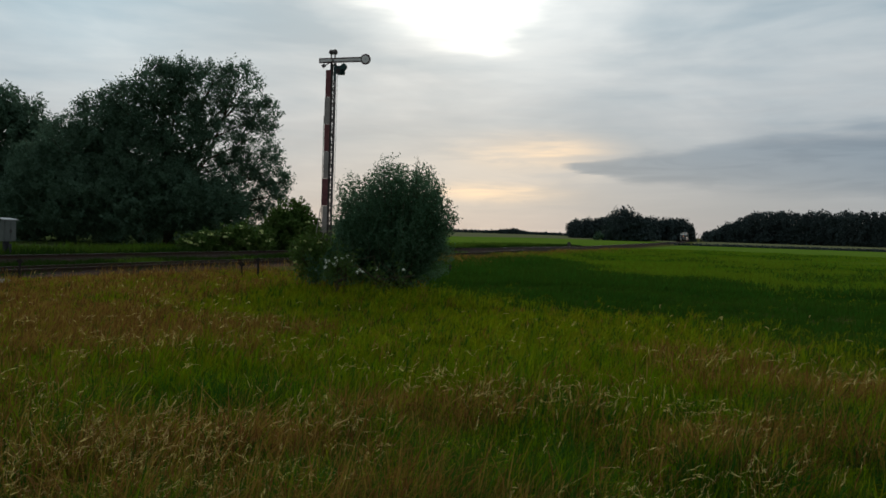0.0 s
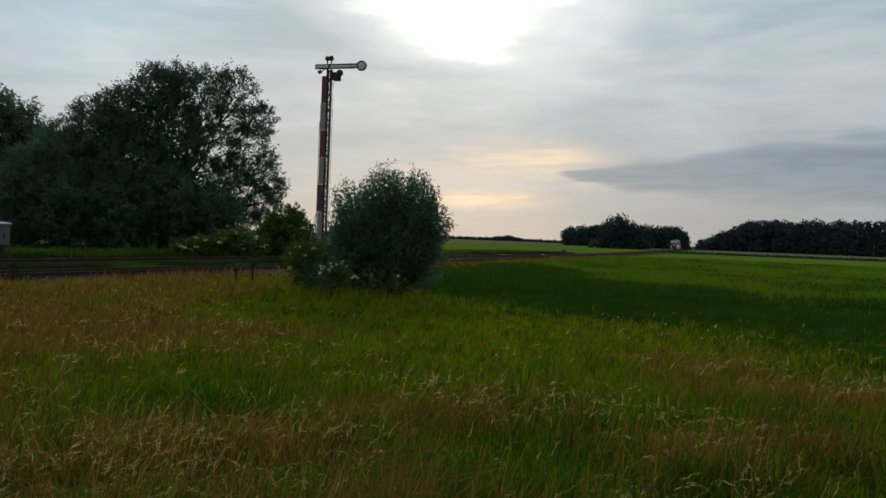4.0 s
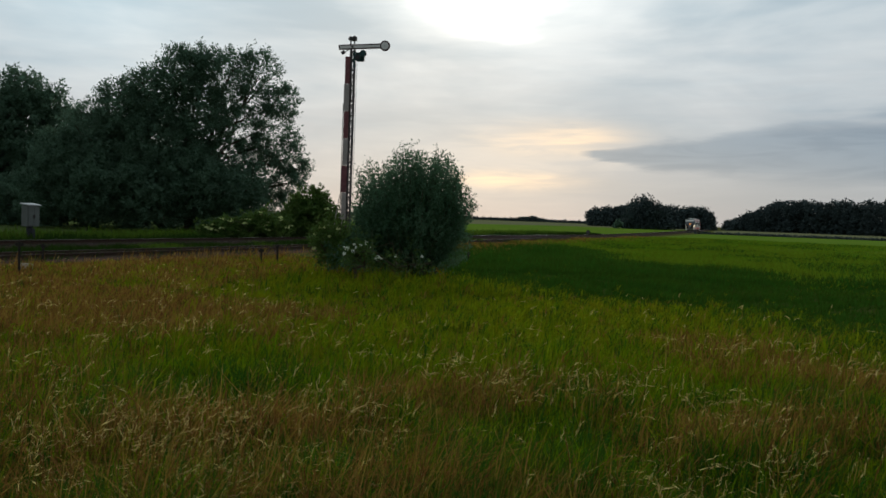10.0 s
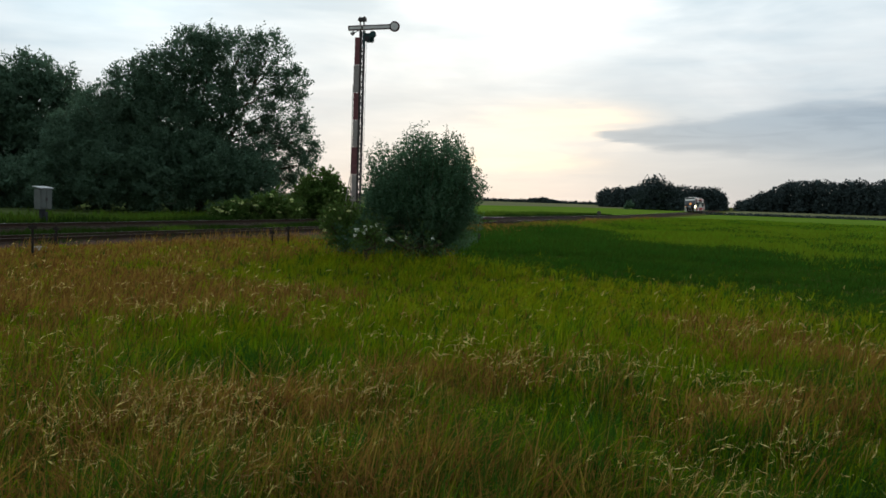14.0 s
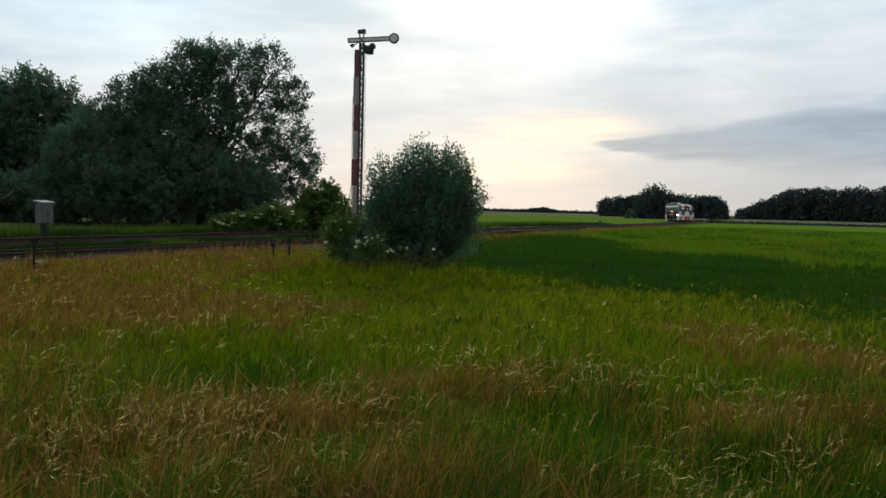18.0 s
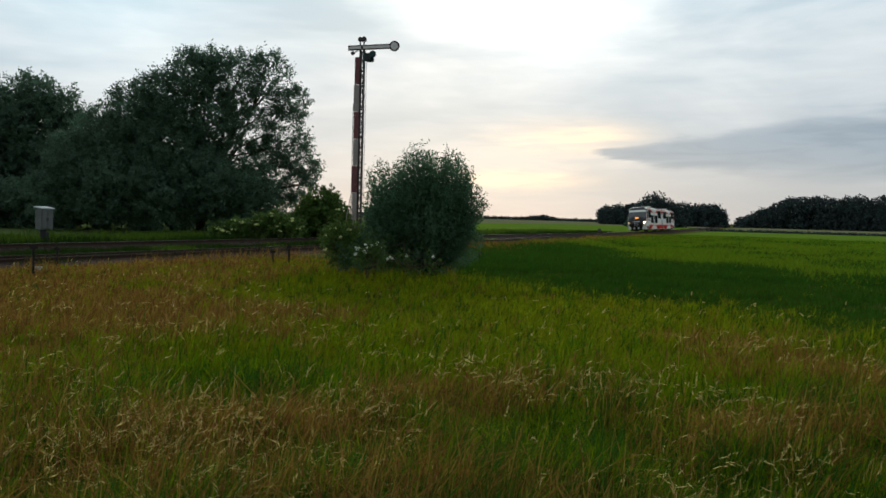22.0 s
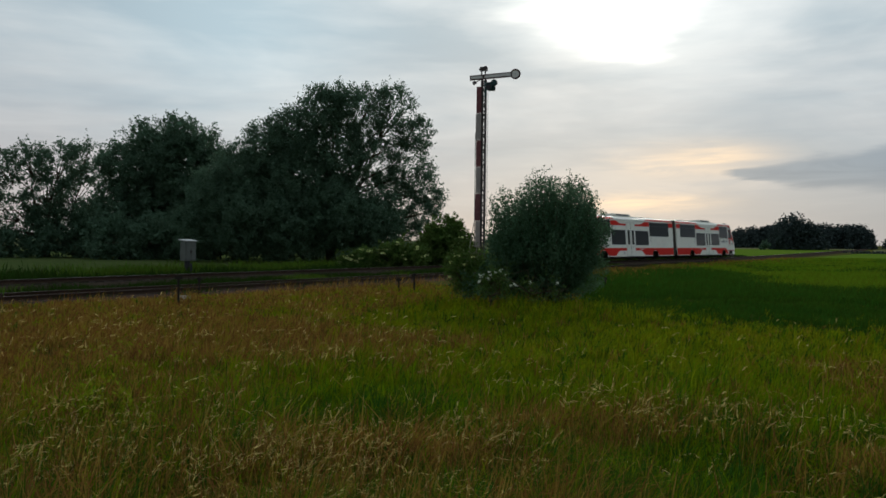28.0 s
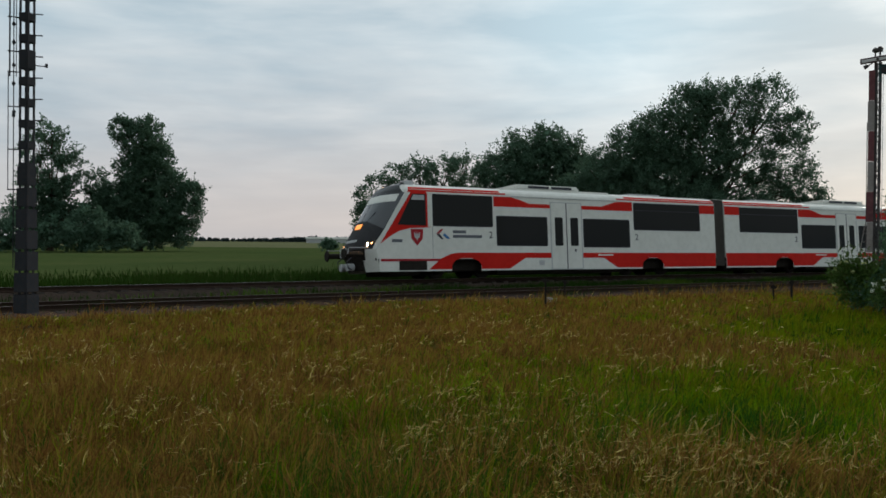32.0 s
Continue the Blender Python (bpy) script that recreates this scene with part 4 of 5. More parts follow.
def semaphore():
    x, y = polar(8.25, 32.0)
    # local x runs along the arm, square to the track
    s = thing("semaphore_signal", "tall lattice semaphore signal with red and white mast plates", "railway signal", pose(x, y, -0.2, 0, 0, -5))
    part("footing", box(-0.4, 0.4, -0.4, 0.4, -0.2, 0.25, 0.03), CONCRETE, s)
    lattice(s, 0.02, 0.15, 0.0, 0.16, 0.2, 8.3, 0.3, 0.026, 0.013, IRON)
    z = 1.62
    for i in range(6):
        part("mast_plate", box(-0.19 - 0.02 * (i in (1, 4)), 0.01, -0.055, -0.03, z + 0.004, z + 1.062, 0.008), (MAST_WHITE, MAST_RED)[i % 2], s, ("weathered white mast plate", "faded red mast plate")[i % 2])
        part("plate_bracket", box(-0.17, 0.03, -0.03, 0.0, z + 0.5, z + 0.54), IRON, s)
        z += 1.065
    part("guide_rail", rod((-0.23, 0.0, 1.6), (-0.23, 0.0, 6.2), 0.014, sides=6), IRON, s)
    part("pull_wire", rod((0.24, 0.1, 0.3), (0.24, 0.1, 8.1), 0.008, sides=5), STEEL, s)
    part("pull_rod", rod((0.02, 0.12, 0.5), (0.02, 0.12, 8.3), 0.016, sides=6), IRON, s)
    # head
    for q in (-0.02, 0.13):
        part("head_post", box(q - 0.022, q + 0.022, 0.05, 0.10, 7.9, 8.72), IRON, s)
    part("cap", box(-0.1, 0.2, -0.05, 0.2, 8.66, 8.72, 0.01), IRON, s)
    part("pulley", rod((-0.03, 0.1, 8.74), (-0.03, 0.18, 8.74), 0.09, sides=16), IRON, s)
    part("pulley", rod((0.12, 0.1, 8.76), (0.12, 0.18, 8.76), 0.09, sides=16), IRON, s)
    arm = part("arm", box(-0.46, 1.24, -0.115, -0.09, 8.27, 8.47, 0.006), ARM_EDGE, s, "dark-edged signal arm")
    hub = Vector((0.1, 0, 8.37))
    arm.matrix_basis = Matrix.Translation(hub) @ Matrix.Rotation(radians(-2.6), 4, "Y") @ Matrix.Translation(-hub)
    part("arm_face", box(-0.41, 1.19, -0.125, -0.112, 8.32, 8.42, 0.003), ARM_WHITE, arm, "white face of the arm")
    part("arm_disc", rod((1.38, -0.09, 8.37), (1.38, -0.115, 8.37), 0.205, sides=28), ARM_EDGE, arm, "round end of the arm")
    part("disc_face", rod((1.38, -0.112, 8.37), (1.38, -0.127, 8.37), 0.145, sides=24), ARM_WHITE, arm)
    part("disc_dot", rod((1.38, -0.126, 8.37), (1.38, -0.132, 8.37), 0.03, sides=12), PALE_GREY, arm)
    part("pivot", rod((0.1, -0.14, 8.37), (0.1, 0.12, 8.37), 0.05, sides=12), IRON, arm)
    # lamp and spectacle
    spec = part("spectacle_bracket", box(0.12, 0.20, -0.05, 0.02, 7.6, 8.2), LAMP_BODY, s)
    for k, (px, pz, gl) in enumerate(((0.30, 7.97, LENS_RED), (0.52, 8.13, LENS_GREEN))):
        ring = part("lens_ring", rod((px, -0.10, pz), (px, -0.03, pz), 0.13, sides=18), LAMP_BODY, s)
        part("lens", rod((px, -0.115, pz), (px, -0.10, pz), 0.10, sides=18), gl, ring)
    part("lamp_case", box(0.22, 0.52, 0.0, 0.24, 7.86, 8.14, 0.03), LAMP_BODY, s, "dark green lamp case")
    part("lamp_hood", box(0.16, 0.60, -0.04, 0.28, 8.13, 8.18, 0.02), LAMP_BODY, s)
    part("counterweight", rod((-0.34, -0.06, 8.12), (-0.22, -0.06, 8.2), 0.07, sides=12), IRON, s)
    part("weight_lever", rod((-0.3, -0.06, 8.14), (0.1, -0.06, 8.36), 0.02, sides=6), IRON, s)
    # ladder and drive
    for q in (-0.75, -0.45):
        part("ladder_rail", rod((q, 0.3, 0.0), (q + 0.42, 0.3, 2.6), 0.016, sides=6), MAST_WHITE, s)
    for i in range(8):
        f = (i + 0.5) / 8.5
        part("rung", rod((-0.75 + 0.42 * f, 0.3, 2.6 * f), (-0.45 + 0.42 * f, 0.3, 2.6 * f), 0.011, sides=5), MAST_WHITE, s)
    part("drive_box", box(0.32, 0.66, -0.1, 0.15, 1.9, 2.12, 0.02), MAST_WHITE, s, "pale drive box")
    return s


semaphore()


def tall_mast():
    x, y = polar(63.85, 20.0)
    s = thing("signal_mast", "tall riveted lattice signal mast with climbing pegs and cables", "railway signal", pose(x, y, -0.2, 0, 0, 63.6 + 45))
    w = 0.110
    part("footing", box(-0.24, 0.24, -0.24, 0.24, -0.5, -0.1, 0.04), TARRED_IRON, s)
    for a in (-1, 1):
        for b in (-1, 1):
            bm = box(min(a * w, a * (w - 0.06)), max(a * w, a * (w - 0.06)), b * w - 0.005, b * w + 0.005, 0.3, 9.8)
            box(a * w - 0.005, a * w + 0.005, min(b * w, b * (w - 0.06)), max(b * w, b * (w - 0.06)), 0.3, 9.8, 0, bm)
            part("corner_angle", bm, TARRED_IRON, s)
    for i in range(14):
        t = 0.17 if i != 5 else 0.42
        z = 5.78 + (i - 5) * 0.47 - t / 2
        for a in (-1, 1):
            part("batten_plate", box(a * (w + 0.011) - 0.006, a * (w + 0.011) + 0.006, -w, w, z, z + t, 0.002), TARRED_IRON, s)
            part("batten_plate", box(-w, w, a * (w + 0.011) - 0.006, a * (w + 0.011) + 0.006, z + 0.002, z + t + 0.002, 0.002), TARRED_IRON, s)
    for i in range(7):
        z = 0.2 + i * 0.47
        g = 0.02 + 0.008 * (6 - i)
        for a in (-1, 1):
            part("lower_plate", box(a * (w + g) - 0.006, a * (w + g) + 0.006, -w - g, w + g, z, z + 0.41, 0.003), TARRED_IRON, s, "worn lower cover plate")
            part("lower_plate", box(-w - g + 0.008, w + g - 0.008, a * (w + g) - 0.006, a * (w + g) + 0.006, z + 0.002, z + 0.412, 0.003), TARRED_IRON, s, "worn lower cover plate")
    for i in range(12):
        z = 4.465 + i * 0.47
        # pegs stand out to one corner
        part("peg", rod((w, -w, z), (w + 0.11, -w - 0.11, z + 0.01), 0.014, sides=6), TARRED_IRON, s)
    part("insulator", rod((w + 0.16, -w - 0.16, 5.66), (w + 0.16, -w - 0.16, 5.74), 0.03, sides=8), TARRED_IRON, s)
    part("insulator_arm", rod((w, -w, 5.68), (w + 0.16, -w - 0.16, 5.68), 0.012, sides=6), TARRED_IRON, s)
    for d, z0, z1, r in ((0.15, 2.9, 5.5, 0.010), (0.13, 5.4, 9.6, 0.017), (0.075, 1.2, 9.6, 0.011), (0.04, 5.4, 9.6, 0.009)):
        part("conduit", rod((-w - d, w + d, z0), (-w - d, w + d, z1), r, sides=6), TARRED_IRON, s)
    for z in (2.92, 3.8, 4.74, 5.5, 5.95, 6.7, 7.6, 8.6):
        part("bracket", rod((-w, w, z), (-w - 0.16, w + 0.16, z), 0.014, sides=6), TARRED_IRON, s)
    for z in (4.5, 5.2, 5.6, 6.1, 6.5, 7.1, 7.9):
        part("cable_clamp", box(-w - 0.11, -w - 0.04, w + 0.04, w + 0.11, z, z + 0.09, 0.02), TARRED_IRON, s)
    part("guide_pulley", rod((-w - 0.10, w + 0.04, 4.62), (-w - 0.07, w + 0.07, 4.62), 0.04, sides=14), TARRED_IRON, s)
    return s


tall_mast()


def cabinet():
    x, y = polar(28.5, 43.5)
    c = thing("signal_cabinet", "grey metal relay cabinet on a dark plinth beyond the track", "cabinet", pose(x, y, -0.35, 0, 0, 63))
    part("plinth", box(-0.17, 0.05, -0.14, 0.08, -0.1, 0.86, 0.02), TARRED_IRON, c)
    part("foot", box(-0.30, 0.30, -0.26, 0.26, -0.1, 0.1, 0.02), TARRED_IRON, c)
    part("case", box(-0.31, 0.31, -0.25, 0.25, 0.84, 1.84, 0.02), CABINET, c)
    bm = box(-0.37, 0.37, -0.31, 0.31, 1.84, 1.89, 0.01)
    for v in bm.verts:
        v.co.z += 0.07 * (v.co.y > 0)
    part("lid", bm, PALE_GREY, c, "overhanging sheet lid")
    for q in (-0.165, 0.165):
        d = part("door", box(q * 0.88 - 0.135, q * 0.88 + 0.135, -0.27, -0.25, 0.89, 1.80, 0.006), CABINET, c)
        part("handle", box(q * 0.2 - 0.02, q * 0.2 + 0.02, -0.30, -0.27, 1.25, 1.4, 0.006), IRON, d)
    part("cable_duct", box(-0.08, 0.08, -0.26, -0.2, 0.0, 0.72, 0.005), TARRED_IRON, c)


cabinet()


def wire_stand(az, d, tall, turn):
    x, y = polar(az, d)
    s = thing("wire_stand", "rusty iron pulley stand for signal wires", "post", pose(x, y, -0.38, 0, 0, turn), group="wire stands")
    part("post", box(-0.03, 0.03, -0.03, 0.03, -0.1, tall, 0.006), UNDER, s)
    part("crossbar", box(-0.08, 0.08, -0.015, 0.015, tall - 0.10, tall - 0.06, 0.004), UNDER, s)
    for q in (-0.06, 0.06):
        part("pulley", rod((q, -0.02, tall - 0.08), (q, 0.02, tall - 0.08), 0.05, sides=12), UNDER, s)


for az, d, tall, turn in ((14.0, 31.0, 0.60, 20), (12.9, 31.2, 0.78, 62), (29.1, 25.0, 0.95, 35), (27.75, 28.2, 0.75, -24), (-0.6, 36.5, 0.5, 63)):
    wire_stand(az, d, tall, turn)
x, y = polar(28.65, 27.0)
b = part("concrete_block", box(-0.19, 0.19, -0.1, 0.1, -0.1, 0.08, 0.03), CONCRETE)
b.matrix_basis = pose(x, y, -0.26, 0, 3, 20)
tagged(b, "pale concrete block lying beside the cabinet", "block")

x, y = polar(-8.95, 107)
d = thing("track_marker", "small dark marker sign on a short post", "sign", pose(x, y, -0.25))
part("post", box(-0.05, 0.05, -0.05, 0.05, 0, 0.5), IRON, d)
part("board", box(-0.22, 0.22, -0.03, 0.03, 0.35, 0.85, 0.02), IRON, d)


# ---- shrubs and trees ----
def sallow_bush():
    """Many stems that fan out from one stool, each with narrow leaves along its upper part."""
    rng = np.random.default_rng(3)
    ob = thing("sallow_bush", "round dense grey-green sallow bush in the meadow", "bush", pose(-1.68, 26.0, -0.3))
    n = 1700
    d = rng.normal(size=(n, 3))
    d[:, 2] = np.abs(d[:, 2]) * 1.2 - 0.5
    d /= np.linalg.norm(d, axis=1)[:, None]
    d *= ((np.abs(d) ** 2.4).sum(1) ** (-1 / 2.4))[:, None]
    az = np.arctan2(d[:, 1], d[:, 0])
    lump = 1 + 0.07 * np.sin(3 * az + 7 * d[:, 2]) + 0.06 * np.sin(5 * az - 4 * d[:, 2] + 1.3) + 0.05 * np.sin(11 * d[:, 2] + 2 * az)
    reach = lump * np.where(rng.uniform(0, 1, n) < 0.62, rng.uniform(0.86, 1.0, n), rng.uniform(0.35, 0.9, n))
    tip = np.array([0.0, 0, 1.82]) + d * np.array([1.92, 1.75, 2.06]) * reach[:, None]
    tip[:, 2] += 0.20 * np.clip(tip[:, 0], -1.2, 0.8)
    tip[:, 2] = np.maximum(tip[:, 2] * 1.05, 0.12)
    tip[:, :2] *= (1 + 0.85 * np.clip((1.15 - tip[:, 2]) / 1.15, 0, 1))[:, None]
    root = np.stack([rng.normal(0.05, 0.28, n), rng.normal(0, 0.28, n), np.zeros(n)], 1)
    knee = root * 0.45 + tip * 0.55
    knee[:, :2] += (tip - root)[:, :2] * 0.16
    knee[:, 2] -= 0.10 * tip[:, 2]
    whip = tip + rng.normal(size=(n, 3)) * 0.09 + np.array([0, 0, 1]) * rng.uniform(0.0, 0.17, n)[:, None]

    def on_stem(f):
        a, b = root[:, None] * (1 - f) ** 2, knee[:, None] * 2 * f * (1 - f)
        return a + b + whip[:, None] * f ** 2

    stems = []
    for i in range(0, n, 7):
        pts = [root[i], knee[i] * 0.5 + root[i] * 0.25 + whip[i] * 0.25, whip[i]]
        stems.append(tube([Vector(p) for p in pts], [0.022, 0.014, 0.004], 4))
    part("stem_work", joined(stems), BARK, ob, kind="stuff")
    per = 70
    f = 1 - 0.62 * rng.uniform(0, 1, (n, per, 1)) ** 1.25
    p = on_stem(f)
    p = p + rng.normal(size=p.shape) * (0.05 + 0.12 * (1 - f))
    way = np.repeat((whip - knee)[:, None], per, axis=1).reshape(-1, 3)
    way /= np.linalg.norm(way, axis=1)[:, None]
    a = way * 0.45 + rng.normal(size=way.shape) * 0.75
    a /= np.linalg.norm(a, axis=1)[:, None]
    b = np.cross(a, rng.normal(size=a.shape))
    b /= np.linalg.norm(b, axis=1)[:, None]
    p = p.reshape(-1, 3)
    s = 0.034 * rng.uniform(0.6, 1.4, (len(p), 1))
    ok = p[:, 2] > 0.05
    soup("crown", np.stack([p - a * s * 1.4, p + b * s * 0.5, p + a * s * 1.4, p - b * s * 0.5], 1)[ok], LEAF_BUSH, ob, kind="stuff")
    m = 5200
    q = rng.normal(size=(m, 3))
    q *= (rng.uniform(0, 1, m) ** 0.4 / np.linalg.norm(q, axis=1))[:, None]
    q = np.array([-0.06, 0.1, 1.45]) + q * np.array([1.52, 1.4, 1.5])
    soup("inner_leaves", leaves(q[q[:, 2] > 0.08], 0.10, rng, 1.8), LEAF_BUSH, ob, kind="stuff")


sallow_bush()


def umbels(parent, places, rng, size=0.2, mat=None):
    """Flat white flower heads, each of many small florets."""
    for p in places:
        k = 40
        r = size * np.sqrt(rng.uniform(0, 1, k)) * 0.55
        a = rng.uniform(0, 6.28, k)
        c = np.stack([p[0] + r * np.cos(a), p[1] + r * np.sin(a), p[2] + rng.normal(size=k) * 0.02], 1)
        soup("flower_head", leaves(c, size * 0.34, rng, 1.0), mat or UMBEL, parent, kind="stuff")


def elder(label, az, d, blobs, seed, heads, clumps=420, leaf=0.10, head=0.22, bloom=None):
    x, y = polar(az, d)
    e = tree("elder_shrub", label, x, y, blobs, 0.06, 0.3, clumps, 30, 0.2, leaf, LEAF_ELDER, seed, "shrub", boughs=24, z=-0.15, low=0.0)
    rng = np.random.default_rng(seed + 100)
    places = []
    for _ in range(heads):
        bx, by, bz, br = blobs[rng.integers(len(blobs))]
        v = Vector((rng.normal() * 0.7, -abs(rng.normal()) * 0.7, abs(rng.normal()) * 0.9)).normalized() * br * 1.02
        places.append((bx + v.x, by + v.y, bz + v.z))
    umbels(e, places, rng, head, bloom)


elder("low elder shrub with white flower heads beyond the track", 14.6, 51, [(0, 0, 0.7, 0.9), (-1.6, 0, 0.5, 0.75), (1.5, 0, 0.6, 0.85), (-2.6, 0, 0.3, 0.6), (0.6, 0, 1.1, 0.6)], 31, 30, 420, 0.10, 0.30, CREAM)
elder("green leafy shrub behind the semaphore", 10.6, 54, [(0, 0, 1.4, 1.5), (0.9, 0, 1.1, 1.2), (-1.2, 0, 1.0, 1.1), (0.2, 0, 2.4, 1.0), (-0.9, 0, 2.0, 0.85), (1.6, 0, 0.6, 0.9)], 32, 3, 620, 0.11, 0.3, CREAM)
elder("elder shrub with cream umbels beside the bush", 9.0, 26.4, [(0.3, 0, 0.4, 0.42), (-0.2, 0, 0.6, 0.42), (0.7, 0, 0.5, 0.45), (0.1, 0, 1.0, 0.36), (-0.35, 0, 1.05, 0.28), (0.7, 0, 1.1, 0.34)], 33, 12, 200, 0.055, 0.12, CREAM)
elder("low cow parsley clump in white flower before the bush", 7.5, 23.6, [(0, 0, 0.65, 0.3), (0.2, 0, 0.75, 0.25), (-0.2, 0, 0.65, 0.2)], 34, 11, 26, 0.04, 0.085)
elder("low cow parsley clump with a few white heads", 4.6, 23.2, [(0, 0, 0.35, 0.3), (0.7, 0, 0.4, 0.25), (-0.6, 0, 0.5, 0.25), (-0.9, 0, 0.8, 0.15)], 35, 6, 26, 0.04, 0.075)

x, y = polar(18.85, 68)
tree("willow_tree", "tall broad dark willow with an airy crown beyond the railway", x, y,
     [(2.6, 0, 12.4, 2.2), (-0.9, 0, 12.0, 2.2), (0.8, 0, 13.0, 1.6), (5.3, 0, 12.5, 2.1), (7.0, 0, 10.6, 1.5), (-3.4, 0, 10.2, 2.2), (6.5, 0, 8.8, 1.6), (8.0, 0, 7.4, 0.9), (5.6, 0, 7.0, 1.0), (3.4, 0, 8.2, 2.1), (0.3, 0, 8.6, 3.0), (-5.4, 0, 8.3, 2.6), (7.6, 0, 6.0, 1.4), (8.8, 0, 5.2, 0.8),
      (8.0, 0, 4.0, 1.4), (5.2, 1, 5.0, 2.4), (-2.5, 0, 6.0, 3.6), (-7.2, 0, 6.4, 2.8), (-9.0, 0, 4.4, 2.8), (-5.5, -1, 3.2, 3.2), (0.5, 0, 3.4, 3.4), (4.4, 0, 2.2, 2.4), (-10.5, 0, 2.4, 2.4), (7.0, 1, 1.6, 1.8), (-3, -2, 2.6, 2.8), (0.4, -2.4, 3.4, 2.7), (3.6, -2.2, 3.2, 2.5), (-7, -2, 3.0, 2.7)],
     0.48, 2.2, 7000, 29, 0.28, 0.10, LEAF_TREE, 5, boughs=100, hollow=0.5, sprigs=90, fill=15000, airy=lambda x, y, z, r: x > 4.8 or (x > 1.5 and z > 8))
x, y = polar(29.6, 80)
tree("poplar_tree", "dark dense tree behind the railway bank", x, y,
     [(0.6, 0, 11.0, 2.2), (-2.0, 0, 10.4, 2.2), (3.0, 0, 10.2, 1.9), (0, 0, 8, 3.6), (-3.4, 0, 7.4, 3.0), (4.2, 0, 7.6, 2.6), (0, 0, 4, 4), (6.6, 0, 7.6, 1.9), (8.4, 0, 6.8, 1.8), (6, 0, 4.2, 3.4), (10, 0, 4.4, 3.0), (-4, 0, 3.5, 3.6), (9, 0, 1.8, 2.4), (0, 0, 1.5, 2.6), (13, 0, 2.2, 2.6)],
     0.4, 2.5, 3000, 30, 0.34, 0.14, LEAF_TREE, 6, boughs=70, sprigs=60, fill=9000)
x, y = polar(37.2, 84)
tree("poplar_tree", "airy tree with many gaps in its crown", x, y,
     [(1.3, 0, 8.6, 2.13), (-1.3, 0, 8.3, 1.94), (3.6, 0, 8.7, 2.13), (-3.6, 0, 7.9, 1.84), (-5.7, 0, 6.2, 2.13), (-6.4, 0, 4.0, 1.94), (0.0, 0, 5.2, 2.33), (3.0, 0, 5.4, 2.52), (-3.0, 0, 3.5, 2.52), (0.9, 0, 2.2, 2.91), (4.3, 0, 2.5, 2.91), (-5.2, 0, 1.8, 2.13), (-7.7, 0, 0.9, 1.26)],
     0.35, 1.8, 1500, 26, 0.30, 0.13, LEAF_TREE, 7, boughs=150, hollow=0.55, sprigs=40, fill=1500, airy=lambda x, y, z, r: z > 3)
x, y = polar(57.2, 130)
tree("poplar_tree", "tall dark tree standing at the edge of the field", x, y,
     [(-2.4, 0, 17.8, 1.8), (1.0, 0, 18.0, 2.2), (0.5, 0, 15.8, 3.0), (2.4, 0, 13.2, 2.8), (-1.2, 0, 12.6, 2.4), (1.0, 0, 10, 4.0), (5.2, 0, 9.6, 2.4), (7.4, 0, 8.2, 2.0), (6.4, 0, 5.4, 2.8), (-2.5, 0, 7, 3.2), (2, 0, 5.2, 4), (-3.5, 0, 3, 2.6), (6, 0, 2.4, 2.2), (1, 0, 2, 3)],
     0.55, 3, 2400, 30, 0.44, 0.2, LEAF_TREE, 8, boughs=90, sprigs=70, fill=1800, airy=lambda x, y, z, r: z > 12 or abs(x) > 5)
x, y = polar(62.5, 130)
tree("poplar_tree", "airy tree beside the dark field tree", x, y,
     [(0, 0, 17.0, 2.0), (-1.8, 0, 14.6, 2.2), (1.6, 0, 14, 2.0), (2.4, 0, 11.2, 2.2), (-2, 0, 10.5, 2.4), (0.5, 0, 8, 3), (6.2, 0, 9.8, 2.0), (6.8, 0, 6.8, 2.6), (4, 0, 4.4, 3), (9.5, 0, 4.2, 2.6), (-3, 0, 5, 3), (0, 0, 3, 3.2), (6, 0, 2, 2.6)],
     0.45, 3, 820, 30, 0.5, 0.22, LEAF_TREE, 9, boughs=110, fill=1200, airy=lambda x, y, z, r: z > 9)
x, y = polar(64.5, 118)
tree("hedge_tree", "low dark thicket beside the field trees", x, y, [(0, 0, 2.0, 2.6), (-4, 0, 1.8, 2.4), (4, 0, 1.8, 2.4), (-8, 0, 1.6, 2.2), (7.5, 0, 1.5, 2.0), (10.5, 0, 1.8, 2.4), (13.5, 0, 1.5, 2.0), (9, 2, 3.4, 2.4)], 0.2, 0.8, 500, 24, 0.5, 0.3, LEAF_TREE, 10, "thicket")
x, y = polar(22.5, 74)
tree("hedge_tree", "dark undergrowth below the willow", x, y, [(0, 0, 1.2, 1.8), (-3.5, 0, 1.3, 1.8), (-7, 0, 1.4, 2.0), (3.4, 0, 1.0, 1.6), (-10.5, 0, 1.4, 2.1), (6.2, 0, 0.8, 1.3), (-14, 0, 1.3, 2.0)], 0.15, 0.6, 620, 26, 0.45, 0.2, LEAF_TREE, 11, "thicket", low=-0.1)
x, y = polar(34.8, 82)
tree("hedge_tree", "dark undergrowth below the airy trees", x, y, [(0, 0, 1.2, 1.9), (-3.5, 0, 1.0, 1.7), (-7, 0, 0.8, 1.5), (3.4, 0, 1.4, 2.1), (-9.6, 0, 0.6, 1.1), (6.6, 0, 1.5, 2.2)], 0.15, 0.6, 520, 26, 0.42, 0.2, LEAF_TREE, 14, "thicket", low=-0.1)
x, y = polar(44.6, 140)
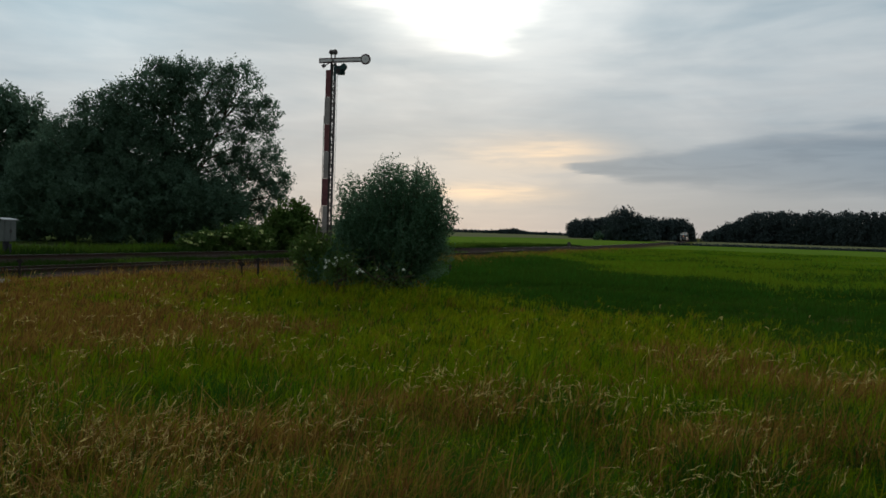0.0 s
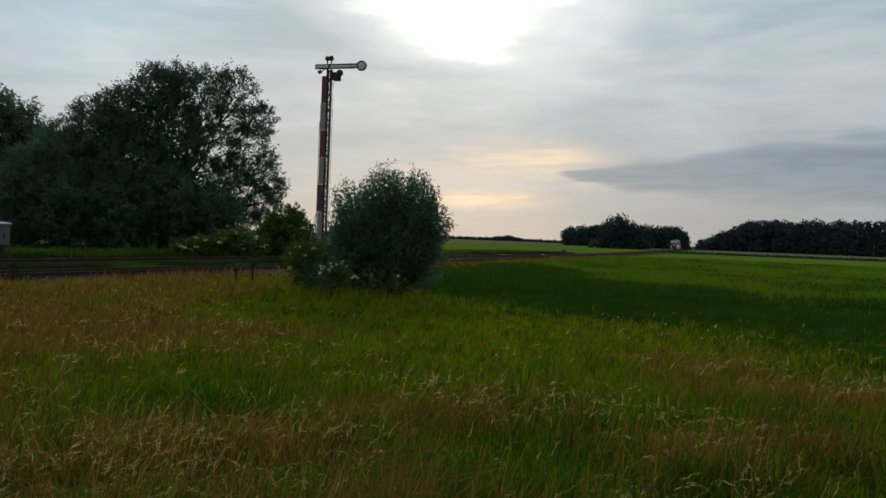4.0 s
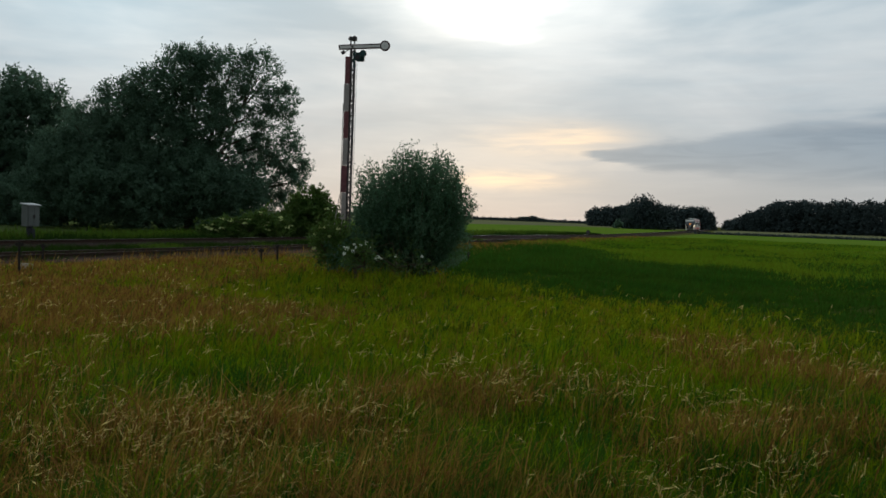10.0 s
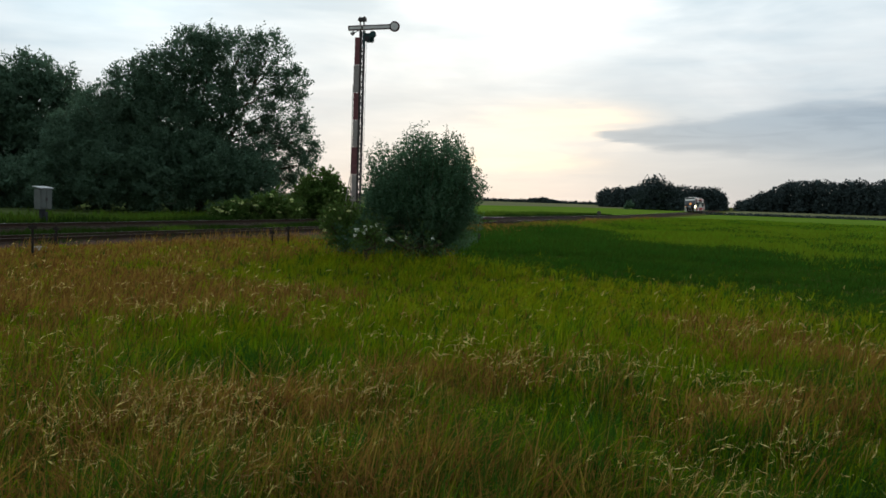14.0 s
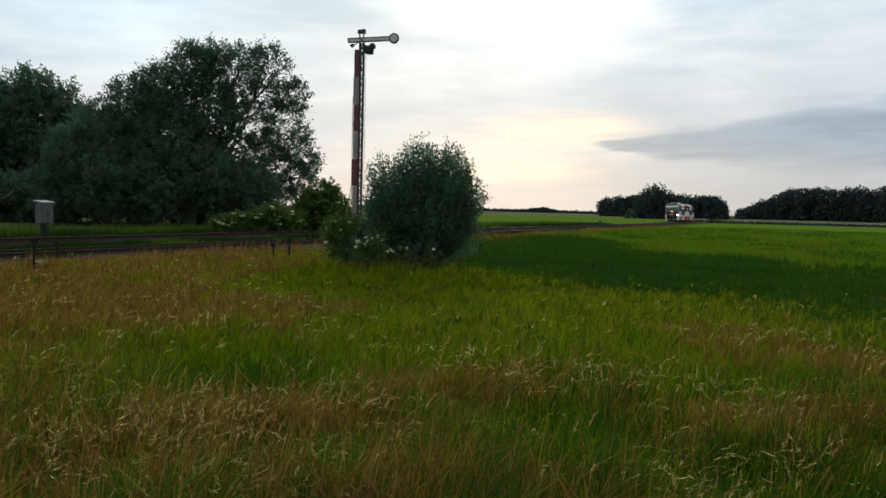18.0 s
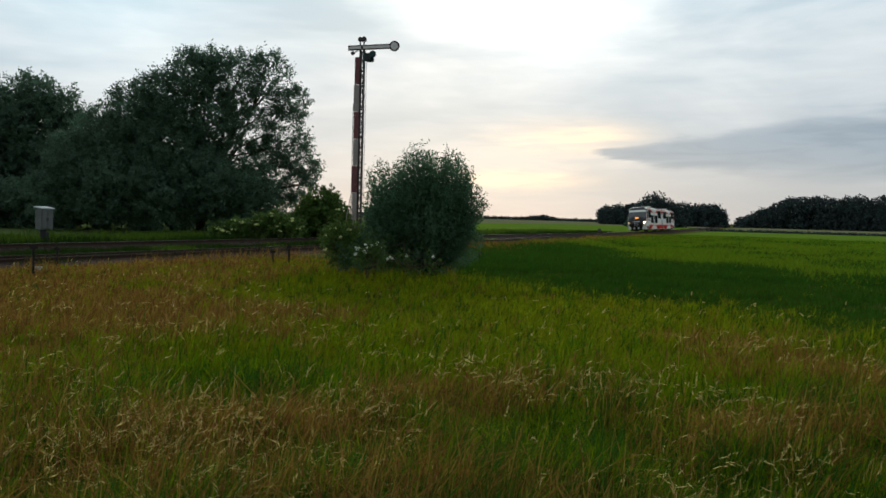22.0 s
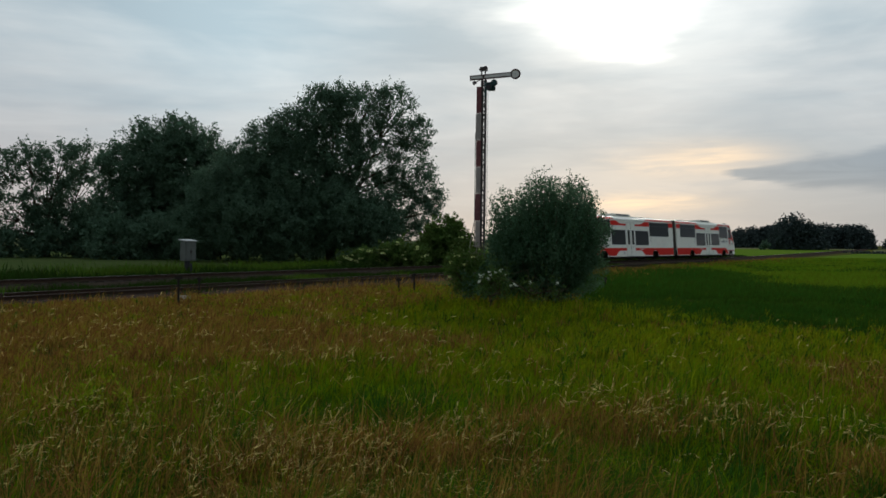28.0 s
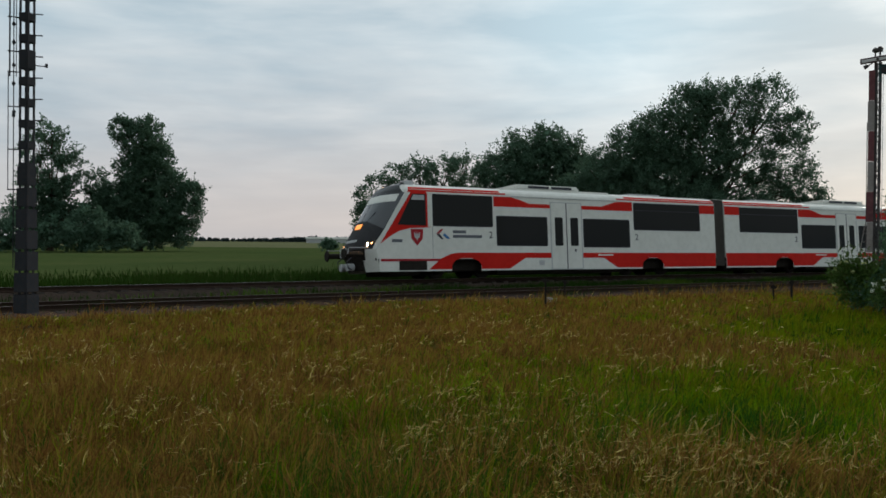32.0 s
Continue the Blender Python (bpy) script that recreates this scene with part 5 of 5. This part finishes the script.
tree("hedge_bush", "small round bush in the far field", x, y, [(0, 0, 0.8, 0.9), (0.7, 0, 0.6, 0.7)], 0.12, 0.6, 60, 24, 0.35, 0.25, LEAF_TREE, 12, "bush")
x, y = polar(-11.0, 285)
tree("hedge_bush", "pale small bush before the copse", x, y, [(0, 0, 1.2, 1.0), (0.6, 0, 1.8, 0.7), (-0.8, 0, 0.8, 0.8)], 0.12, 0.6, 70, 24, 0.35, 0.3, LEAF_TREE, 13, "bush")


def wood(name, label, az0, az1, dist, depth, top, seed, count, leaf=0.75):
    """A far belt of trees: crowns side by side, one mass of leaves."""
    rng = np.random.default_rng(seed)
    blobs = []
    for i in range(count):
        f = (i + rng.uniform()) / count
        az, d = az0 + (az1 - az0) * f, dist + rng.uniform(0, depth)
        x, y = polar(az, d)
        h = top(f) * rng.uniform(0.86, 1.04)
        r = min(rng.uniform(1.8, 3.2), h * 0.3)
        for q in (1.0, 0.75, 0.5, 0.25):
            blobs.append((x, y, max(h * q - r * 0.9, 0.8), r * (1.35 - 0.4 * q)))
    cen, out = crown_points(blobs, len(blobs) * 9, rng, 0.2)
    pts = np.repeat(cen, 7, axis=0) + rng.normal(size=(len(cen) * 7, 3)) * 0.6
    pts = pts[pts[:, 2] > -0.1]
    return soup(name, leaves(pts, leaf * 1.15, rng, 1.3), LEAF_HAZED, label=label, kind="stuff", category="forest")


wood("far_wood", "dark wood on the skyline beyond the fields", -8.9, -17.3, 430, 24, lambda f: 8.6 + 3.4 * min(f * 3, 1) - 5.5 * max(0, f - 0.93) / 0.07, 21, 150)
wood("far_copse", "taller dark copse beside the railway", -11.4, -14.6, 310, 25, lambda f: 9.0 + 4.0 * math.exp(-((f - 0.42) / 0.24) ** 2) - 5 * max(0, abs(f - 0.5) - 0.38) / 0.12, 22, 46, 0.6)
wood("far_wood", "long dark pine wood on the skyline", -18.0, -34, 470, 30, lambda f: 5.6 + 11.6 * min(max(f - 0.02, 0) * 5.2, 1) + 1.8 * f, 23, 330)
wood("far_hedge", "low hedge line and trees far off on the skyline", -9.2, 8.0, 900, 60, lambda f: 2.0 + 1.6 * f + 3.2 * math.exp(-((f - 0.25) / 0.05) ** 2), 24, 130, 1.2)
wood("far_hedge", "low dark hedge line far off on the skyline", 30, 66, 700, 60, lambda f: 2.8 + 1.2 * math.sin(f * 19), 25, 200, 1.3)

x, y = polar(43.2, 520)
s = thing("farm_shed", "long low pale farm shed on the skyline", "shed", pose(x, y, -0.1, 0, 0, 43))
part("wall", box(-26, 26, -6, 6, 0, 2.6), PALE_GREY, s)
bm = box(-26.5, 26.5, -6.5, 6.5, 2.6, 2.8)
box(-26.5, 26.5, -2.5, 2.5, 2.8, 3.7, 0, bm)
part("roof", bm, WHITE, s, "pale sheet roof")
x, y = polar(58.6, 240)
s = thing("barn", "grey barn half hidden behind the field trees", "barn", pose(x, y, -0.1, 0, 0, 50))
part("wall", box(-9, 9, -5, 5, 0, 4.0), PALE_GREY, s)
bm = bmesh.new()
vs = [bm.verts.new(v) for v in ((-9.4, -5.4, 3.95), (9.4, -5.4, 3.95), (9.4, 5.4, 3.95), (-9.4, 5.4, 3.95), (-9.4, 0, 6.2), (9.4, 0, 6.2))]
for f in ((0, 1, 5, 4), (2, 3, 4, 5), (0, 4, 3), (1, 2, 5), (3, 2, 1, 0)):
    bm.faces.new([vs[i] for i in f])
part("roof", bm, DARK_GREY, s)


# ---- meadow ----
RNG = np.random.default_rng(77)
DRY_SPOTS = [(-6, 14.8, 4.0), (-8.2, 15, 4.0), (-2.6, 14.2, 3.0), (-1.5, 6.2, 0.9), (-1.9, 5.2, 0.9), (0.6, 8.3, 1.0), (-0.1, 7.5, 0.8), (3.3, 12.3, 1.6), (4.4, 9.2, 1.1), (-7.7, 6.2, 2.5), (-10.4, 12.5, 4.5), (-12, 8, 4), (2.6, 6.2, 1.2), (3.6, 9.8, 1.5), (6.0, 8.6, 1.3)]
GREEN_SPOTS = [(-0.6, 15.5, 2.2), (2.2, 8.4, 1.0), (5.2, 11.5, 1.2), (-8.6, 7.2, 0.8), (-2.4, 7.3, 1.0), (-2.8, 6.5, 0.8), (-0.8, 9.8, 1.8), (-3.0, 8.2, 1.6), (1.5, 17, 4), (-1.5, 20, 3.5), (1.6, 10.2, 1.2), (0.6, 6.0, 0.7), (-4.5, 20, 2.0), (-5.0, 5.7, 0.9), (-6.2, 8.2, 1.2), (-9.2, 9.4, 0.9), (-3.6, 10.4, 0.8), (0.2, 12.5, 1.8)]


def spots(x, y, which):
    s = np.zeros_like(x)
    for cx, cy, r in which:
        s += np.exp(-((x - cx) ** 2 + (y - cy) ** 2) / (r * r))
    return s


def lattice_noise(x, y, size, seed):
    """Smooth noise between 0 and 1, with hills about size metres apart."""
    def at(i, j):
        v = np.sin(i * 127.1 + j * 311.7 + seed * 74.7) * 43758.5453
        return v - np.floor(v)

    u, v = x / size, y / size
    i, j = np.floor(u), np.floor(v)
    fu, fv = u - i, v - j
    fu, fv = fu * fu * (3 - 2 * fu), fv * fv * (3 - 2 * fv)
    return (at(i, j) * (1 - fu) + at(i + 1, j) * fu) * (1 - fv) + (at(i, j + 1) * (1 - fu) + at(i + 1, j + 1) * fu) * fv


def ripple(x, y):
    c, k = 0.83, 0.56
    a, b = c * x - k * y, k * x + c * y
    return 0.42 * lattice_noise(x, y, 2.1, 1) + 0.33 * lattice_noise(a, b, 0.9, 2) + 0.25 * lattice_noise(x, y, 0.38, 3)


def dryness(x, y):
    return np.clip(0.10 + 0.6 * spots(x, y, DRY_SPOTS) - 0.85 * spots(x, y, GREEN_SPOTS) + 2.2 * (ripple(x, y) - 0.5) - 0.10 / (1 + np.exp(-(x - 0.5) / 0.8)), 0, 1)


def dry_share(x, y):
    """The meadow dries out towards the left of the track's near end."""
    az = np.degrees(np.arctan2(-x, y))
    f = np.clip((az - 12) / 22, 0, 1)
    return np.clip(dryness(x, y) + 0.42 * f * f * (3 - 2 * f), 0, 1)


def across(x, y):
    """How far a place lies from the siding towards the meadow."""
    us = np.arange(-60, 130, 1.0)
    sx, sy, sh = on_track(us, siding(us))
    best = np.full(len(x), 1e9)
    lat = np.zeros(len(x))
    for a, b, h in zip(sx, sy, sh):
        d = (x - a) ** 2 + (y - b) ** 2
        near = d < best
        best[near] = d[near]
        lat[near] = (x[near] - a) * math.sin(h) - (y[near] - b) * math.cos(h)
    return lat


def sector(n, az0, az1, r0, r1, power=1.0):
    az = np.radians(RNG.uniform(az0, az1, n))
    r = r0 + (r1 - r0) * RNG.uniform(0, 1, n) ** power
    return -r * np.sin(az), r * np.cos(az), r


def lush_share(x, y):
    """The dark rank grass in the hollow between the bush and the open field."""
    az, r = np.degrees(np.arctan2(-x, y)), np.hypot(x, y)
    near = np.interp(az, [-34, -26, -14, -3, 1.0, 3.0], [12.5, 14.5, 21, 22.5, 25, 60])
    far = np.interp(az, [-34, -26, -14, -7, 0.5, 3.0], [29, 33, 43, 62, 75, 75])
    wob = 1 + 0.36 * (lattice_noise(x, y, 6, 5) - 0.5) + 0.22 * (ripple(x, y) - 0.5)
    return 1 / (1 + np.exp(-(r * wob - near) / 1.7)) / (1 + np.exp((r * wob - far) / 1.5))


def sow(name, label, x, y, r, mat, low, high, lean, wide, per):
    """Tufts: blades that rise together from one root, bend over and fall apart, a little downwind."""
    n = len(x)
    tall = RNG.uniform(low, high, n) * np.clip(1.2 - r / 30, 0.55, 1) * (0.55 + 0.9 * lattice_noise(x, y, 0.7, 9)) * (1 + 1.3 * np.exp(-((x + 1.5) ** 2 / 3 + (y - 22.6) ** 2) / 6.0))
    x, y, r, tall = (np.repeat(v, per) for v in (x, y, r, tall))
    m = n * per
    x = x + RNG.normal(0, 0.035 + 0.0012 * r, m)
    y = y + RNG.normal(0, 0.035 + 0.0012 * r, m)
    z = ground_height(x, y)
    h = tall * RNG.uniform(0.5, 1.1, m)
    a = RNG.uniform(0, 6.28, m)
    le = np.abs(RNG.normal(0.15, lean, m)) * h
    root = np.stack([x, y, z - 0.02], 1)
    go = np.stack([le * np.cos(a) + 0.09 * h, le * np.sin(a), np.zeros(m)], 1)
    up = np.array([0, 0, 1.0])
    mid = root + go * 0.32 + up * (h * 0.62)[:, None]
    tip = root + go * 1.1 + up * (h * np.sqrt(np.clip(1 - (le / h) ** 2 * 0.6, 0.12, 1)))[:, None]
    b = RNG.uniform(0, 6.28, m)
    side = np.stack([np.cos(b), np.sin(b), np.zeros(m)], 1) * ((wide + 0.00034 * r) * RNG.uniform(0.6, 1.4, m))[:, None]
    near = r < 9
    v = np.stack([root, mid + side, tip, mid - side], 1)[~near]
    k = near
    low_part = np.stack([root[k] - side[k] * 0.7, root[k] + side[k] * 0.7, mid[k] + side[k], mid[k] - side[k]], 1)
    high_part = np.stack([mid[k] - side[k], mid[k] + side[k], tip[k] + side[k] * 0.15, tip[k] - side[k] * 0.15], 1)
    return soup(name, np.concatenate([v, low_part, high_part]), mat, label=label, kind="stuff", category="grass")


def meadow():
    x, y, r = sector(80000, -33, 70, 2.6, 36.0, 1.3)
    lat = across(x, y)
    ok = lat > 2.2 + 1.5 * ripple(x * 2, y * 2)
    x, y, r, lat = x[ok], y[ok], r[ok], lat[ok]
    lush = lush_share(x, y)
    edge_dry = np.exp(-((lat - 2.5) / 4.0) ** 2) / (1 + np.exp((x + 3.5) / 1.2))
    # the last term adds pale dry tufts further off, to brighten the far meadow
    dry = np.clip(dry_share(x, y) + 0.7 * edge_dry + 0.10 * np.clip((r - 9) / 9, 0, 1), 0, 1) * (1 - lush)
    u = RNG.uniform(0, 1, len(x))
    lush = np.clip(lush + 0.6 * spots(x, y, [(-2.2, 7.4, 0.7), (0.9, 7.6, 0.45), (3.4, 7.4, 0.5)]), 0, 1)
    # extra dark tufts at small r put the shade between near blades into colour
    kind = np.where(u < lush, 2, np.where(RNG.uniform(0, 1, len(x)) < np.clip(0.04 + 0.86 * (dry - 0.1), 0.04, 0.76) * (1 - lush), 1, np.where(RNG.uniform(0, 1, len(x)) < 0.13 + 0.38 * np.clip((8.5 - r) / 3, 0, 1), 2, 0)))
    for k, name, label, mat, lo, hi, lean in ((0, "green_grass", "tall green meadow grass", BLADE_GREEN, 0.18, 0.46, 0.65), (1, "dry_grass", "tall straw-brown seeding grass", BLADE_DRY, 0.25, 0.56, 0.7), (2, "lush_and_shade_grass", "dark green lush grass, close by also for shade between blades", BLADE_DARK, 0.25, 0.5, 0.45)):
        m = kind == k
        if k == 0:
            # lighter olive blades take over with distance: brightness of lit tips as colour
            lightened = m & (RNG.uniform(0, 1, len(x)) < 0.12 + 0.6 * np.clip((r - 8) / 7, 0, 1))
            sow("lightened_grass", "olive-yellow meadow grass, lightened with distance for its lit tips", x[lightened], y[lightened], r[lightened], BLADE_OLIVE, 0.22, 0.5, 0.85, 0.0016, 8)
            m = m & ~lightened
        sow(name, label, x[m], y[m], r[m], mat, lo, hi, lean, 0.0016, 8)


meadow()


def seed_heads():
    """Bleached stalks that bow over, each with a drooping plume of small spikelets; they stand in drifts."""
    x, y, r = sector(21000, -33, 70, 3.6, 30.0, 1.1)
    drift = lattice_noise(x, y, 1.5, 21) * 0.6 + lattice_noise(x, y, 0.5, 22) * 0.4
    keep = np.clip((0.15 + 0.75 * dry_share(x, y)) * np.clip((drift - 0.50) * 5.5, 0.10, 1.3) * np.clip(1.45 - r / 13, 0.2, 1), 0, 1)
    ok = (across(x, y) > 2.2) & (RNG.uniform(0, 1, len(x)) < keep) & (RNG.uniform(0, 1, len(x)) > 1.1 * lush_share(x, y))
    x, y, r = x[ok], y[ok], r[ok]
    n = len(x)
    h = RNG.uniform(0.40, 0.66, n) * np.clip(1.25 - r / 30, 0.5, 1)
    a = RNG.normal(0.35, 1.15, n)
    bow = RNG.uniform(0.12, 0.8, n) * h
    out = np.stack([np.cos(a), np.sin(a) * 0.7, np.zeros(n)], 1)
    up = np.array([0, 0, 1.0])
    root = np.stack([x, y, ground_height(x, y)], 1)
    w = (0.0006 + 0.00016 * r) * RNG.uniform(0.7, 1.3, n)
    side = np.cross(out, up) * 0.7 + RNG.normal(size=(n, 3)) * 0.4
    side /= np.linalg.norm(side, axis=1)[:, None]

    def at(f):
        f = np.asarray(f)
        return root + out * (bow * f ** 2.4)[:, None] + up * (h * (f - 0.34 * f ** 5 * bow / h))[:, None]

    stalk = []
    for f0, f1 in ((0.5, 0.7), (0.7, 0.86)):
        p, q = at(np.full(n, f0)), at(np.full(n, f1))
        ws = side * (w * 0.55)[:, None]
        stalk.append(np.stack([p - ws, p + ws, q + ws, q - ws], 1))
    soup("grass_stalk", np.concatenate(stalk), BLADE_OLIVE, label="thin bowing grass stalks", kind="stuff", category="grass")
    plume = []
    for k in range(9):
        f = 0.82 + 0.27 * k / 8
        p = at(np.full(n, f))
        d = at(np.full(n, f + 0.05)) - p
        d /= np.linalg.norm(d, axis=1)[:, None]
        d = d + RNG.normal(size=(n, 3)) * 0.42
        s1 = np.cross(d, RNG.normal(size=(n, 3)))
        s1 /= np.linalg.norm(s1, axis=1)[:, None]
        ln = (0.017 + 0.0006 * r) * RNG.uniform(0.6, 1.3, n) * (1.15 - 0.07 * k)
        ww = w * (1.9 - 0.12 * k) * RNG.uniform(0.5, 1.2, n)
        c = p + RNG.normal(size=(n, 3)) * 0.004
        plume.append(np.stack([c - d * ln[:, None], c + s1 * ww[:, None], c + d * ln[:, None], c - s1 * ww[:, None]], 1))
    soup("seed_head", np.concatenate(plume), SEED_HEAD, label="pale drooping grass seed heads", kind="stuff", category="grass")
    # leafy weeds that stand pale green among the grass
    wx, wy = [], []
    for cx, cy, k, rad in ((-4.6, 6.6, 14, 0.22), (-3.9, 6.3, 8, 0.18), (-1.4, 11.0, 16, 0.6), (0.7, 10.4, 14, 0.5), (2.4, 13.0, 12, 0.7), (-6.0, 9.0, 10, 0.4), (-10.5, 8.4, 14, 0.35)):
        wx += list(cx + RNG.normal(0, rad, k))
        wy += list(cy + RNG.normal(0, rad, k))
    wx, wy = np.repeat(wx, 12), np.repeat(wy, 12)
    wx, wy = wx + RNG.normal(0, 0.035, len(wx)), wy + RNG.normal(0, 0.035, len(wx))
    c = np.stack([wx, wy, ground_height(wx, wy) + RNG.uniform(0.22, 0.52, len(wx))], 1)
    soup("weed_leaf", leaves(c, 0.022, RNG, 2.2), WEED, label="pale yellow-green weed leaves among the grass", kind="stuff", category="weed")


seed_heads()


def verge():
    """Grass beyond the track and on the strip between the lines."""
    n = 150000
    u = RNG.uniform(-60, 110, n)
    lat = np.where(RNG.uniform(0, 1, n) < 0.55, -2.4 - np.abs(RNG.normal(0, 5, n)), np.nan)
    mid = np.isnan(lat)
    lat[mid] = siding(u[mid]) * 0.5 + RNG.normal(0, 0.62, mid.sum())
    ok = ~mid | ((siding(u) > 2.4) & (RNG.uniform(0, 1, n) < np.clip((u + 8) / 22, 0.12, 1)))
    u, lat, mid = u[ok], lat[ok], mid[ok]
    x, y, _ = on_track(u, lat)
    r = np.hypot(x, y)
    z = np.full(len(x), -0.38)
    h = np.where(mid, RNG.uniform(0.18, 0.42, len(x)), RNG.uniform(0.25, 0.62, len(x))) * (0.75 + 0.5 * lattice_noise(x, y, 1.8, 34))
    roots = np.stack([x, y, z], 1)
    tips = roots + np.stack([RNG.normal(0, 0.12, len(x)), RNG.normal(0, 0.12, len(x)), h], 1)
    az = np.degrees(np.arctan2(-x, y))
    far = (lat < -3.6 - 1.6 * lattice_noise(x, y, 2.5, 31)) & (az < 34 + 8 * lattice_noise(x, y, 4, 32)) | (mid & (lattice_noise(x, y, 3.0, 33) > 0.75))
    for m, name, mat, label in ((~far, "verge_grass", BLADE_VERGE, "dark green grass along the track"), (far, "field_edge_grass", BLADE_EDGE, "bright green grass at the edge of the field beyond the track")):
        blades(name, roots[m], tips[m], 0.003 + 0.0004 * r[m], 0.05 * h[m], mat, RNG, label=label, kind="stuff", category="grass")
    x, y, r = sector(150000, -33, 2, 30, 125, 1.1)
    lat = across(x, y)
    ok = (lat > 2.6) & (y > 28)
    x, y, r, lat = x[ok], y[ok], r[ok], lat[ok]
    n = len(x)
    roots = np.stack([x, y, np.full(n, -0.38)], 1)
    tips = roots + np.stack([RNG.normal(0, 0.12, n), RNG.normal(0, 0.12, n), RNG.uniform(0.12, 0.36, n) * (0.6 + 0.8 * lattice_noise(x, y, 4, 41))], 1)
    wave = 0.5 * lattice_noise(x, y * 0.5, 7, 42) + 0.5 * lattice_noise(x, y, 2.5, 43)
    dry = RNG.uniform(0, 1, n) < 0.8 * np.exp(-((lat - 2.6) / 3.2) ** 2) * np.clip(wave * 2 - 0.1, 0.1, 1)
    rank = ~dry & (RNG.uniform(0, 1, n) < np.clip(lush_share(x, y) + 0.55 * (wave < 0.42), 0, 1))
    rest = ~dry & ~rank
    for m, name, mat, label in ((dry, "dry_bank_grass", BLADE_DRY, "reddish-brown dry grass on the bank beside the track"), (rank, "rank_field_grass", BLADE_DARK, "dark rank grass in the hollow of the field"), (rest, "field_grass", BLADE_FIELD, "bright green grass of the open field")):
        blades(name, roots[m], tips[m], 0.004 + 0.00042 * r[m], np.full(m.sum(), 0.02), mat, RNG, label=label, kind="stuff", category="grass")
    # weeds that creep over the old siding's stones
    u = RNG.uniform(-30, 80, 16000)
    lt = siding(u) + RNG.normal(0.3, 1.15, len(u))
    x, y, _ = on_track(u, lt)
    ok = lattice_noise(x, y, 1.6, 51) * 0.6 + lattice_noise(x, y, 0.5, 52) * 0.4 > 0.52
    x, y = x[ok], y[ok]
    roots = np.stack([x, y, np.full(len(x), -0.42)], 1)
    tips = roots + np.stack([RNG.normal(0, 0.07, len(x)), RNG.normal(0, 0.07, len(x)), RNG.uniform(0.15, 0.34, len(x))], 1)
    blades("siding_weeds", roots, tips, np.full(len(x), 0.012), np.full(len(x), 0.02), BLADE_VERGE, RNG, label="weeds creeping over the old siding's stones", kind="stuff", category="weed")
    # ragged straw along the foot of the stones
    u = RNG.uniform(-34, 40, 4200)
    lt = siding(u) + 2.2 + np.abs(RNG.normal(0, 0.5, len(u)))
    x, y, _ = on_track(u, lt)
    ok = lattice_noise(x, y, 0.9, 61) * 0.6 + lattice_noise(x, y, 0.3, 62) * 0.4 > 0.52
    x, y = x[ok], y[ok]
    roots = np.stack([x, y, np.full(len(x), -0.40)], 1)
    tips = roots + np.stack([RNG.normal(0.06, 0.12, len(x)), RNG.normal(0, 0.1, len(x)), RNG.uniform(0.10, 0.52, len(x))], 1)
    blades("straw_fringe", roots, tips, np.full(len(x), 0.009), np.full(len(x), 0.03), BLADE_DRY, RNG, label="ragged straw along the foot of the ballast", kind="stuff", category="grass")


verge()


def ditch():
    """Dark rank growth along the farm lane."""
    n = 9000
    f = RNG.uniform(0, 1, n)
    x, y = 58 + 215 * f + RNG.normal(0, 1.2, n), 199 - 42 * f + RNG.normal(0, 1.2, n)
    roots = np.stack([x, y, np.full(n, -0.35)], 1)
    tips = roots + np.stack([RNG.normal(0, 0.3, n), RNG.normal(0, 0.3, n), RNG.uniform(0.3, 0.9, n)], 1)
    blades("ditch_growth", roots, tips, np.full(n, 0.12), np.full(n, 0.05), LEAF_HAZED, RNG, label="dark rank growth along a field ditch", kind="stuff", category="grass")


ditch()


# ---- motion of the train ----
RUN = [(0, 382.2), (4, 332.5), (8, 283.4), (12, 234.8), (16, 186.7), (20, 139.4), (24, 92.7), (27, 58.5), (28, 46.8), (29.5, 29.8), (30, 24.0), (30.5, 18.5), (31, 12.8), (32, 1.2)]


def train_at(t):
    """Metres from the tip of the nose to the mark on the line; about 42 km/h."""
    ts, us = zip(*RUN)
    return float(np.interp(t, ts, us))


def motions():
    """The unit runs down the line; each car follows its two bogies, and the wheels roll."""
    for car, s0, turn in ((front_car, 0.0, 1), (rear_car, 41.25, -1)):
        rows = []
        for i in range(65):
            t = i * 0.5
            u = train_at(t) + s0
            xa, ya, _ = on_track(u + 5.12 * turn)
            xb, yb, _ = on_track(u + 15.86 * turn)
            a = math.atan2(ya - yb, xa - xb)
            f = Vector((math.cos(a), math.sin(a), 0))
            tip = Vector((float(xa), float(ya), CANT * 0.75)) + f * 5.12
            rows.append((t, Matrix.Translation(tip) @ Matrix.Rotation(a - math.pi / 2, 4, "Z") @ Matrix.Rotation(CANT * turn, 4, "Y")))
        walk(car, rows)
    for wheels in WHEELS:
        turn = -1 if wheels.parent == front_car else 1
        place = Matrix.Translation(wheels.location.copy())
        walk(wheels, [(i / 30, place @ Matrix.Rotation(turn * (train_at(0) - train_at(i / 30)) / 0.42, 4, "X")) for i in range(961)])


motions()
